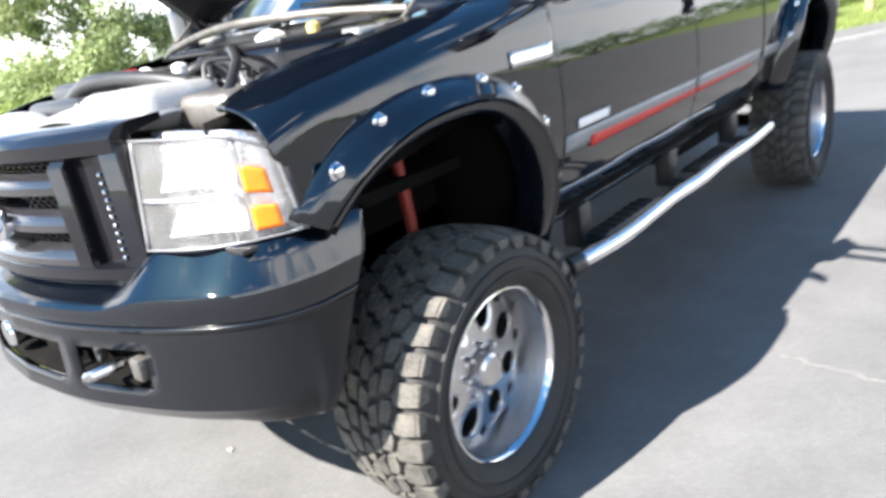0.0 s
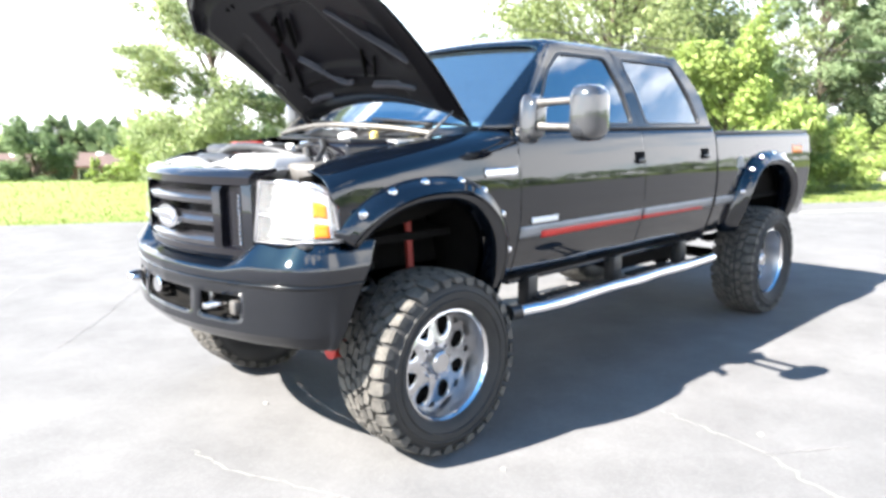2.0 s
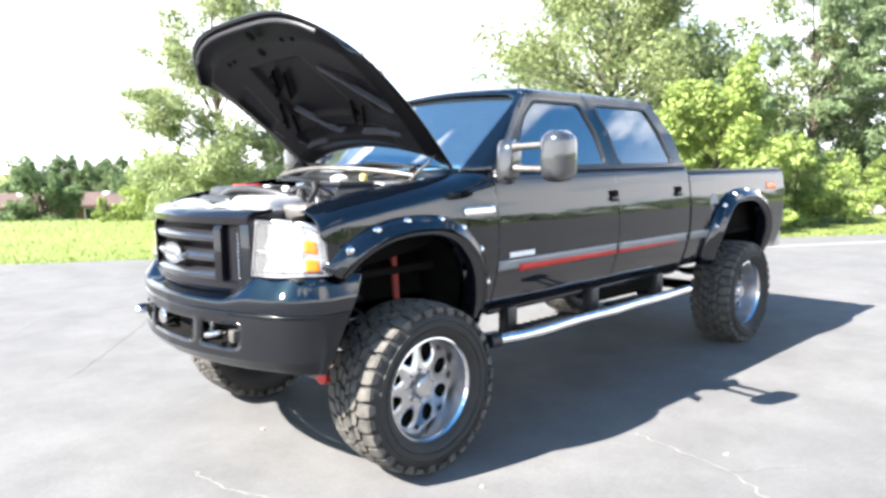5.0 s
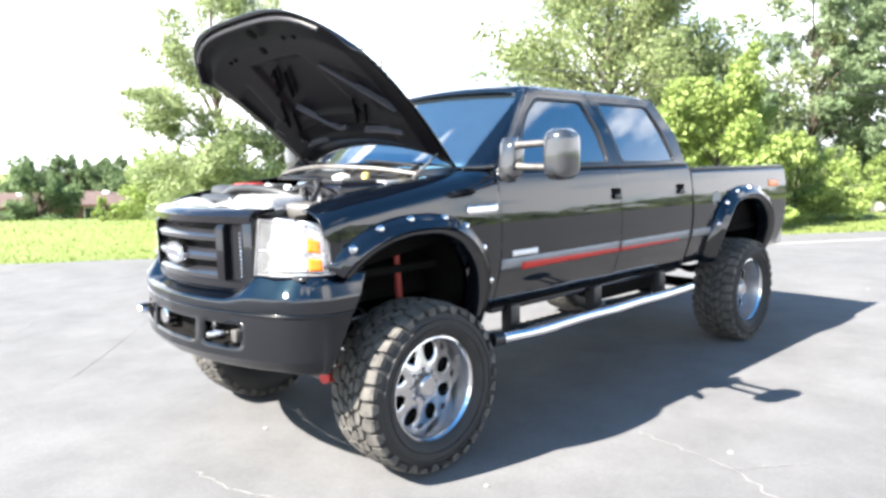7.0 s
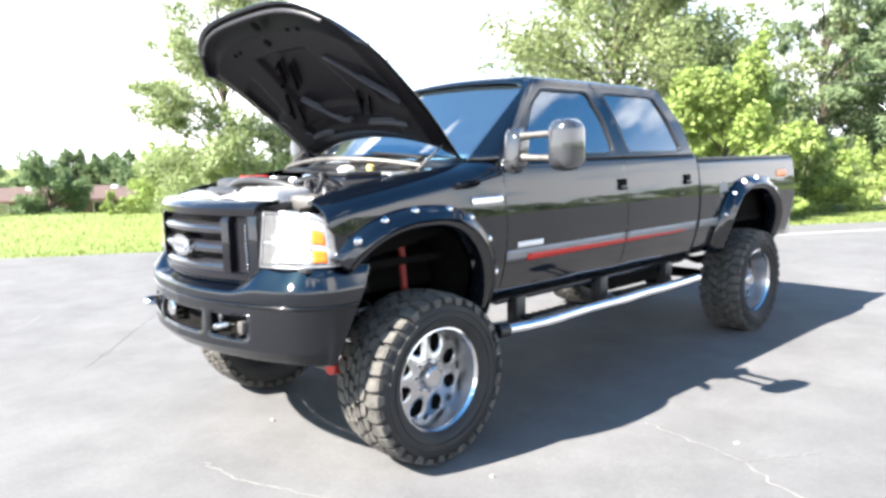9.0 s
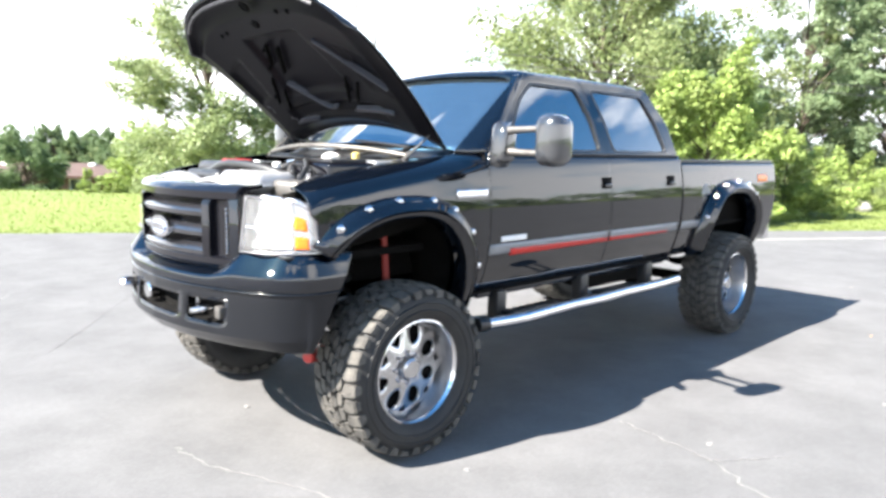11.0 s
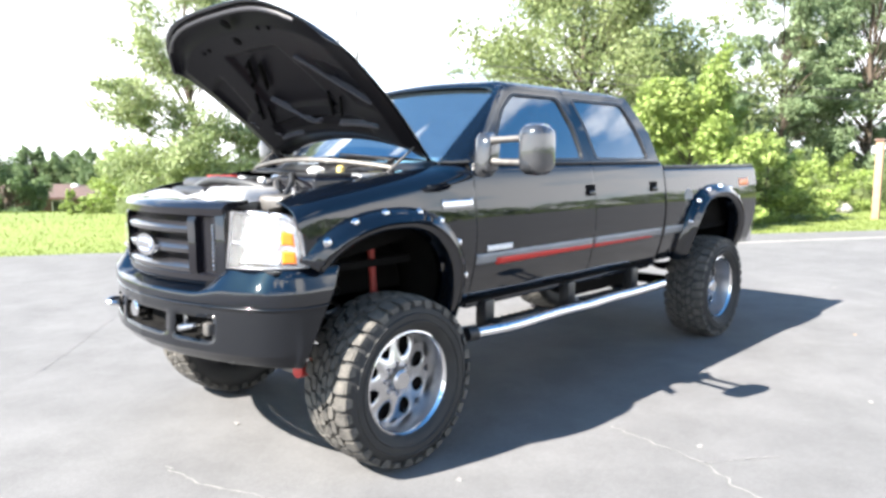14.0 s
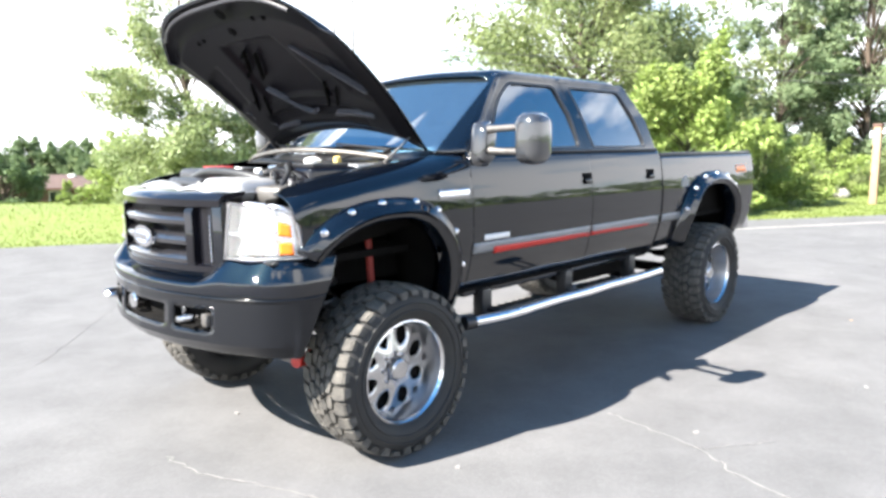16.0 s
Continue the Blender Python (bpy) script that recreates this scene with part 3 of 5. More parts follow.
cowl = thick(part("cowl_panel", bm, PLASTIC, truck, "black plastic cowl below the windshield"), 0.012)
for y0, y1 in ((-0.62, -0.05), (0.05, 0.62)):
    bm = B()
    tube(bm, curve_pts([(0.30, y0, 1.675), (0.30, (y0 + y1) / 2, 1.70), (0.33, y1, 1.715)], 6), 0.009, 6)
    tube(bm, [(0.24, y0, 1.65), (0.30, y0, 1.675)], 0.014, 6)
    part("wiper", bm, TRIM, cowl)

# back of the cab
bm = B()
grid(bm, lambda u, v: Vector((2.925 - 0.19 * max(0, (0.78 + 1.40 * v - 1.64) / 0.54) ** 1.2, (2 * u - 1) * (glass_y(0.78 + 1.40 * v) - 0.01 if 0.78 + 1.40 * v > 1.64 else 0.94), 0.78 + 1.40 * v)), 12, 14)
thick(part("cab_back", bm, PAINT, truck), 0.02)
bm = B()
slab(bm, rounded([(2.945, -0.62, 1.70), (2.945, 0.62, 1.70), (2.80, 0.58, 2.06), (2.80, -0.58, 2.06)], 0.05), (0.01, 0, 0.004))
part("rear_window", bm, GLASS, truck, "dark tinted rear cab window", 0)

# cab interior
bm = B()
box(bm, 0.45, 2.90, -0.92, 0.92, 0.80, 0.86)
part("cab_floor", bm, DARK, truck)
bm = B()
grid(bm, lambda u, v: Vector((0.46 + 0.42 * v, (2 * u - 1) * 0.88, 1.60 + 0.05 * math.sin(v * 3.1) - 0.25 * max(0, v - 0.8))), 12, 8)
thick(part("dashboard", bm, PLASTIC, truck), 0.03)
for x in (1.35, 2.35):
    for y in (-0.42, 0.42):
        bm = B()
        box(bm, x - 0.28, x + 0.26, y - 0.27, y + 0.27, 1.10, 1.26, 0.06, seg=3)
        seat = part("seat", bm, DARK, truck, "dark grey cloth seat")
        bm = B()
        box(bm, -0.07, 0.07, -0.26, 0.26, 0, 0.62, 0.06, Matrix.Translation((x + 0.26, y, 1.22)) @ Matrix.Rotation(radians(12), 4, "Y"), 3)
        part("backrest", bm, DARK, seat)
        bm = B()
        box(bm, -0.05, 0.05, -0.13, 0.13, 0, 0.19, 0.04, Matrix.Translation((x + 0.39, y, 1.86)) @ Matrix.Rotation(radians(8), 4, "Y"), 3)
        part("headrest", bm, DARK, seat)
bm = B()
revolve(bm, [(0.017 * math.cos(a), 0.19 + 0.017 * math.sin(a)) for a in (2 * math.pi * k / 8 for k in range(8))], 28, close=True)
tube(bm, [(-0.18, 0, 0), (0.18, 0, 0)], 0.018, 6)
bmesh.ops.transform(bm, matrix=Matrix.Translation((0.98, -0.42, 1.58)) @ Matrix.Rotation(radians(62), 4, "Y") @ Matrix.Rotation(radians(90), 4, "X"), verts=bm.verts)
part("steering_wheel", bm, PLASTIC, truck)

# bed
bm = B()
box(bm, 2.97, 4.88, -0.90, 0.90, 1.02, 1.06)
part("bed_floor", bm, DARK, truck)
bm = B()
box(bm, 2.97, 3.01, -0.93, 0.93, 0.84, 1.585, 0.008)
part("bed_front_wall", bm, PAINT, truck)
bm = B()
box(bm, 4.85, 4.915, -0.80, 0.80, 0.98, 1.59, 0.015)
gate = part("tailgate", bm, PAINT, truck)
for s in (-1, 1):
    bm = B()
    box(bm, 4.78, 4.93, s * 0.81, s * 0.985, 1.06, 1.56, 0.03, seg=3)
    part("tail_light", bm, RED, truck, "red tail light lens")
    bm = B()
    box(bm, 2.98, 4.90, s * 0.86, s * 0.965, 1.590, 1.622, 0.012)
    part("bed_rail_cap", bm, PLASTIC, truck, "black plastic bed rail cap")
    bm = B()
    grid(bm, lambda u, v: Vector((3.01 + 1.85 * u, s * 0.885, 1.06 + 0.53 * v)), 2, 2)
    thick(part("bed_inner_wall", bm, DARK, truck), 0.01)
bm = B()
box(bm, 4.95, 5.09, -0.92, 0.92, 0.80, 0.98, 0.03, seg=3)
part("rear_bumper", bm, CHROME, truck, "chrome rear step bumper")


# ---- wheels ----
def make_wheel(name):
    """Outer face towards -y; the hub at the origin."""
    w = new(name)
    bm = B()
    W = 0.172
    prof = [(-W + 0.060, 0.275), (-W + 0.024, 0.290), (-W - 0.006, 0.325), (-W - 0.018, 0.365), (-W - 0.008, 0.405), (-W + 0.010, 0.432),
            (-W + 0.035, 0.448), (-0.06, 0.456), (0.06, 0.456), (W - 0.035, 0.448), (W - 0.010, 0.432), (W + 0.008, 0.405), (W + 0.018, 0.365), (W - 0.006, 0.290), (W - 0.03, 0.275)]
    revolve(bm, prof, 72)
    for r in (0.345, 0.385):
        revolve(bm, [(-W - 0.010, r - 0.006), (-W - 0.021, r - 0.002), (-W - 0.021, r + 0.002), (-W - 0.012, r + 0.006)], 72)
    tyre = part("tyre", bm, RUBBER, w, "dusty black mud-terrain tyre", 50)
    # tread: hooked blocks in two centre rows, alternating shoulder blocks that run down the sidewall
    bm = B()

    def block(outline, r0, r1, taper):
        low = [bm.verts.new((r0 * math.sin(a), y, r0 * math.cos(a))) for a, y in outline]
        ca, cy = sum(o[0] for o in outline) / len(outline), sum(o[1] for o in outline) / len(outline)
        up = []
        for a, y in outline:
            aa, yy = ca + (a - ca) * taper, cy + (y - cy) * taper
            drop = 0.020 * (abs(yy) / 0.18) ** 3
            up.append(bm.verts.new(((r1 - drop) * math.sin(aa), yy, (r1 - drop) * math.cos(aa))))
        bm.faces.new(up)
        n = len(outline)
        for k in range(n):
            bm.faces.new((low[k], low[(k + 1) % n], up[(k + 1) % n], up[k]))

    N = 34
    st = 2 * math.pi / N
    for k in range(N):
        a0 = st * k
        for s in (-1, 1):
            o = a0 + (0.5 * st if s > 0 else 0)
            block([(o + fa * st, s * y) for fa, y in ((0.05, 0.003), (0.70, 0.001), (0.92, 0.030), (0.60, 0.038), (0.12, 0.034))], 0.452, R_TYRE, 0.95)
            block([(o + fa * st, s * y) for fa, y in ((0.30, 0.042), (0.72, 0.046), (1.10, 0.052), (1.18, 0.086), (0.80, 0.092), (0.34, 0.078))], 0.450, R_TYRE, 0.95)
            wide = 0.176 if k % 2 else 0.168
            block([(o + fa * st, s * y) for fa, y in ((0.04, 0.096), (0.30, 0.088), (0.52, 0.100), (0.80, 0.106), (0.83, wide), (0.10, wide), (0.00, 0.13))], 0.436, R_TYRE - 0.001, 0.96)
            # the shoulder block's lug on the sidewall
            r_in = 0.415 if k % 2 else 0.428
            pts = [(o + 0.12 * st, 0.455), (o + 0.86 * st, 0.455), (o + 0.74 * st, r_in), (o + 0.24 * st, r_in)]
            lo = [bm.verts.new((r * math.sin(a), s * (W - 0.02), r * math.cos(a))) for a, r in pts]
            hi = [bm.verts.new((r * 0.998 * math.sin(a), s * (W + (0.006 if r > 0.44 else 0.010)), r * 0.998 * math.cos(a))) for a, r in pts]
            bm.faces.new(hi)
            for q in range(4):
                bm.faces.new((lo[q], lo[(q + 1) % 4], hi[(q + 1) % 4], hi[q]))
    part("tread", bm, TREAD, tyre, "deep hooked tread blocks with dry dust", 25)
    # rim barrel and lip
    bm = B()
    f = -W + 0.033
    revolve(bm, [(f + 0.030, 0.262), (f - 0.004, 0.272), (f - 0.014, 0.281), (f - 0.012, 0.287), (f + 0.004, 0.288), (f + 0.03, 0.281)], 72)
    rim = part("rim", bm, CHROME, w, "polished chrome deep-lip rim", 30)
    bm = B()
    revolve(bm, [(f + 0.004, 0.268), (f + 0.03, 0.262), (f + 0.05, 0.256), (f + 0.13, 0.252), (f + 0.22, 0.240), (W, 0.262)], 72)
    part("barrel", bm, BARREL, rim, "grey machined rim barrel", 30)
    # eight-window face, dished from hub to barrel
    bm = B()
    n, K = 8, 20

    def face_y(r):
        t = (r - 0.06) / 0.19
        return f + 0.092 + 0.034 * max(0, t) ** 1.2

    for k in range(n):
        a0 = 2 * math.pi * (k + 0.5) / n
        half = math.pi / n
        outer, oval = [], []
        for q in range(K):
            th = 2 * math.pi * q / K
            dx, dy = math.cos(th), math.sin(th)
            m = max(abs(dx), abs(dy))
            sx, sy = dx / m, dy / m
            rr = 0.158 + 0.096 * sx
            outer.append((rr, a0 + half * sy))
            wr = 0.186 + 0.054 * dx
            oval.append((wr, a0 + (0.040 + 0.011 * dx) * dy / wr))
        rings = []
        for lst, off in ((outer, 0.0), ([((o[0] * 0.25 + i[0] * 0.75), (o[1] * 0.25 + i[1] * 0.75)) for o, i in zip(outer, oval)], -0.004), (oval, 0.003), (oval, 0.045)):
            rings.append([bm.verts.new((r * math.cos(a), face_y(r) + off, r * math.sin(a))) for r, a in lst])
        for A, Bq in zip(rings, rings[1:]):
            for q in range(K):
                bm.faces.new((A[q], A[(q + 1) % K], Bq[(q + 1) % K], Bq[q]))
    bmesh.ops.remove_doubles(bm, verts=bm.verts, dist=0.0006)
    part("spoke_face", bm, ALLOY, rim, "polished eight-spoke alloy face", 50)
    bm = B()
    revolve(bm, [(f + 0.105, 0.074), (f + 0.082, 0.072), (f + 0.064, 0.066), (f + 0.050, 0.060), (f + 0.042, 0.048), (f + 0.040, 0.0005)], 32)
    part("centre_cap", bm, ALLOY, rim, "brushed metal centre cap", 25)
    for k in range(8):
        a = 2 * math.pi * k / 8
        bm = B()
        tube(bm, [(0.088 * math.cos(a), f + 0.11, 0.088 * math.sin(a)), (0.088 * math.cos(a), f + 0.076, 0.088 * math.sin(a)), (0.088 * math.cos(a), f + 0.068, 0.088 * math.sin(a))], [0.012, 0.012, 0.007], 8)
        part("lug_nut", bm, CHROME, rim)
    # near-black brake backing: shade behind the windows is put into its colour
    bm = B()
    revolve(bm, [(f + 0.165, 0.0005), (f + 0.165, 0.244), (f + 0.185, 0.244)], 40)
    part("brake_shade_disc", bm, DARK, w)
    return w


Y_HUB = 0.915
wheel = make_wheel("wheel")
wheel.parent = truck
wheel.matrix_basis = pose(0, -Y_HUB, Z_HUB)
for x, s, spin in ((REAR, -1, 31), (0, 1, 12), (REAR, 1, 55)):
    m = Matrix.Translation((x, s * Y_HUB, Z_HUB)) @ (Matrix.Identity(4) if s < 0 else Matrix.Rotation(math.pi, 4, "Z")) @ Matrix.Rotation(radians(spin), 4, "Y")
    copy_thing(wheel, m)


# ---- front end ----
def gx(y):
    """The bowed plan of the grille."""
    return -0.93 + 0.36 * y * y


def sweep_y(bm, y0, y1, prof, n, line=gx):
    """Sweeps a closed (set-back, z) outline across the bowed front."""
    rings = []
    for i in range(n + 1):
        y = y0 + (y1 - y0) * i / n
        rings.append([bm.verts.new((line(y) + b, y, z)) for b, z in prof])
    k = len(prof)
    for a, c in zip(rings, rings[1:]):
        for q in range(k):
            bm.faces.new((a[q], a[(q + 1) % k], c[(q + 1) % k], c[q]))
    bm.faces.new(rings[0])
    bm.faces.new(rings[-1][::-1])


grille = new("grille")
grille.parent = truck
tagged(grille, "black grille with three bars and mesh")
bm = B()
sweep_y(bm, -0.60, 0.60, ((0.015, 1.395), (-0.004, 1.405), (-0.006, 1.44), (0.012, 1.462), (0.06, 1.476), (0.14, 1.478), (0.14, 1.46), (0.05, 1.44), (0.05, 1.395)), 36)
part("grille_top", bm, GRILLE, grille, "glossy charcoal grille header")
bm = B()
sweep_y(bm, -0.60, 0.60, ((0.012, 1.115), (-0.004, 1.105), (-0.004, 1.075), (0.02, 1.05), (0.07, 1.05), (0.07, 1.115)), 36)
part("grille_bottom", bm, GRILLE, grille)
for z in (1.335, 1.232, 1.135):
    bm = B()
    sweep_y(bm, -0.40, 0.40, ((0.045, z + 0.032), (0.006, z + 0.014), (-0.004, z - 0.002), (0.002, z - 0.024), (0.020, z - 0.031), (0.05, z - 0.025), (0.05, z + 0.030)), 30)
    part("grille_bar", bm, BAR, grille, "satin charcoal bar")
for s in (-1, 1):
    bm = B()
    a, b = (0.385, 0.435) if s > 0 else (-0.435, -0.385)
    sweep_y(bm, a, b, ((0.006, 1.40), (-0.010, 1.38), (-0.010, 1.12), (0.006, 1.09), (0.07, 1.09), (0.07, 1.40)), 4)
    part("grille_post", bm, GRILLE, grille)
    a, b = (0.555, 0.605) if s > 0 else (-0.605, -0.555)
    bm = B()
    sweep_y(bm, a, b, ((0.006, 1.42), (-0.004, 1.40), (-0.004, 1.12), (0.006, 1.09), (0.09, 1.09), (0.09, 1.42)), 4)
    pod = part("grille_post", bm, PAINT, grille)
    bm = B()
    a, b = (0.435, 0.525) if s > 0 else (-0.525, -0.435)
    sweep_y(bm, a, b, ((0.026, 1.40), (0.026, 1.10), (0.06, 1.10), (0.06, 1.40)), 6)
    vent = part("side_vent", bm, GRILLE, grille, "recessed black side vent")
    bm = B()
    a, b = (0.525, 0.556) if s > 0 else (-0.556, -0.525)
    sweep_y(bm, a, b, ((0.004, 1.40), (0.004, 1.10), (0.06, 1.10), (0.06, 1.40)), 4)
    part("vent_strip", bm, GRILLE, grille)
    for k in range(11):
        z = 1.13 + 0.022 * k
        y = s * 0.535
        bm = B()
        box(bm, gx(y) - 0.004, gx(y) + 0.01, y - 0.007, y + 0.007, z, z + 0.011, 0.002, seg=1)
        part("vent_clip", bm, CHROME, grille)
# mesh insert, woven of thin slanted wires
bm = B()
for k in range(-26, 27):
    for slope in (1, -1):
        y0 = k * 0.034
        pts = []
        for q in range(9):
            z = 1.11 + 0.29 * q / 8
            y = y0 + slope * (z - 1.255) * 1.4
            if abs(y) < 0.395:
                pts.append((gx(y) + 0.045 + 0.002 * slope, y, z))
        if len(pts) > 1:
            tube(bm, pts, 0.0038, 5, False)
part("mesh_insert", bm, GRILLE, grille, "black wire mesh insert")
bm = B()
sweep_y(bm, -0.56, 0.56, ((0.09, 1.42), (0.09, 1.09), (0.11, 1.09), (0.11, 1.42)), 20)
part("backing", bm, DARK, grille)
# oval badge, left blank
bm = B()
for r, t0, t1 in ((1.0, -0.026, -0.004),):
    ring = [(gx(0) + 0.004, 0.120 * math.cos(a), 1.232 + 0.058 * math.sin(a)) for a in (2 * math.pi * k / 36 for k in range(36))]
    slab(bm, ring, (-0.022, 0, 0))
badge = part("badge", bm, CHROME, grille, "oval chrome badge with blue enamel field", 30)
bm = B()
slab(bm, [(gx(0) - 0.0185, 0.088 * math.cos(a), 1.232 + 0.034 * math.sin(a)) for a in (2 * math.pi * k / 36 for k in range(36))], (-0.003, 0, 0))
part("badge_field", bm, BLUE, badge)
bm = B()
slab(bm, rounded([(gx(0) - 0.0225, -0.075, 1.212), (gx(0) - 0.0225, 0.075, 1.218), (gx(0) - 0.0225, 0.075, 1.252), (gx(0) - 0.0225, -0.075, 1.246)], 0.012), (-0.003, 0, 0))
part("badge_bar", bm, CHROME, badge)

# bumper: a bowed plan that wraps round the corners
half = curve_pts([(-0.99, 0, 0), (-0.963, 0.30, 0), (-0.885, 0.60, 0), (-0.80, 0.80, 0), (-0.715, 0.915, 0), (-0.60, 0.975, 0), (-0.44, 0.985, 0)], 8)
PLAN = [Vector((p.x, -p.y, 0)) for p in half[::-1]] + half[1:]


def bumper_top(y):
    k = max(0, min(1, (abs(y) - 0.46) / 0.22))
    return 1.040 + 0.112 * k * k * (3 - 2 * k)


def bumper_band(prof, name, material, label, skip=None):
    bm = B()
    rings = []
    for i, p in enumerate(PLAN):
        d = (PLAN[min(i + 1, len(PLAN) - 1)] - PLAN[max(i - 1, 0)]).normalized()
        nrm = Vector((-d.y, d.x, 0))
        if nrm.x > 0 and abs(p.y) < 0.8:
            nrm = -nrm
        inward = -nrm if nrm.dot(p - Vector((0, 0, 0))) > 0 else nrm
        ring = []
        ease = max(0, min(1, (abs(p.y) - 0.78) / 0.17))
        for q in prof(p.y):
            v = p + inward * q[1] * (1 - 0.62 * ease)
            x = v.x
            if p.x > -0.64:
                end = max(-0.60, -0.377 - 0.53 * (1.126 - q[0]))
                x = -0.64 + (p.x + 0.64) / 0.20 * (end + 0.64)
            ring.append(bm.verts.new((x, v.y, q[0])))
        rings.append(ring)
    for a, c in zip(rings, rings[1:]):
        for q in range(len(a) - 1):
            m = (a[q].co + c[q + 1].co) / 2
            if skip and skip(m):
                continue
            bm.faces.new((a[q], a[q + 1], c[q + 1], c[q]))
    return thick(part(name, bm, material, truck, label, 25), 0.01, 0)


def upper(y):
    t = bumper_top(y)
    m = 1.014 + 0.28 * (t - 1.04)
    return [(t - 0.004, 0.15), (t, 0.095), (t - 0.008, 0.078), (0.55 * t + 0.45 * m, 0.046), (m + 0.008, 0.010), (m, 0.002), (m - 0.010, 0.0), (0.985, 0.0), (0.972, 0.004)]


def lower(y):
    return [(0.972, 0.004), (0.966, 0.0), (0.960, 0.004), (0.955, 0.014)] + [(0.93 - 0.0275 * k, 0.012 - 0.002 * k) for k in range(8)] + [(0.715, 0.020), (0.695, 0.032), (0.680, 0.050), (0.672, 0.09)]


def opening(m):
    return 0.80 < m.z < 0.912 and (abs(m.y) < 0.245 or 0.345 < abs(m.y) < 0.60)


bumper = bumper_band(upper, "front_bumper", PAINT, "glossy black front bumper")
valance = bumper_band(lower, "bumper_valance", PAINT_GREY, "satin charcoal lower bumper with openings", opening)
bm = B()
sweep_y(bm, -0.70, 0.70, ((0.09, 0.93), (0.09, 0.78), (0.12, 0.78), (0.12, 0.93)), 20, lambda y: -0.99 + 0.3 * y * y)
# added floor that blocks sun coming through the bumper openings
sweep_y(bm, -0.70, 0.70, ((0.03, 0.795), (0.03, 0.775), (0.13, 0.775), (0.13, 0.795)), 20, lambda y: -0.99 + 0.3 * y * y)
part("recess_and_sun_stop", bm, DARK, truck)
for s in (-1, 1):
    bm = B()
    tube(bm, curve_pts([(-0.84, s * 0.45, 0.84), (-0.93, s * 0.44, 0.845), (-0.98, s * 0.455, 0.85), (-0.985, s * 0.49, 0.86), (-0.95, s * 0.505, 0.865), (-0.91, s * 0.50, 0.862)], 6), 0.015, 8)
    part("tow_hook", bm, ALLOY, truck, "bright steel tow hook")
    bm = B()
    box(bm, -0.90, -0.84, s * 0.52, s * 0.575, 0.81, 0.875, 0.01)
    part("hook_bracket", bm, STEEL, truck)
for y in (0.13, -0.06):
    bm = B()
    revolve(bm, [(-0.03, 0.0005), (-0.034, 0.040), (-0.026, 0.046), (0.03, 0.038), (0.04, 0.0005)], 20)
    bmesh.ops.transform(bm, matrix=Matrix.Translation((-0.945, y, 0.862)) @ Matrix.Rotation(radians(-90), 4, "Z"), verts=bm.verts)
    if y > 0:
        part("fog_lamp", bm, CHROME, truck, "round bright fog lamp")
    else:
        bm.free()

# thin chrome strips added to draw the white highlights on the openings' edges
for y in (0.215, 0.165, -0.225, -0.355):
    bm = B()
    box(bm, -0.945 + 0.25 * y * y, -0.90 + 0.25 * y * y, y - 0.010, y + 0.010, 0.808, 0.905, 0.004)
    part("opening_edge_glint", bm, CHROME, truck, "chrome strip added as a highlight on the bumper opening edge")

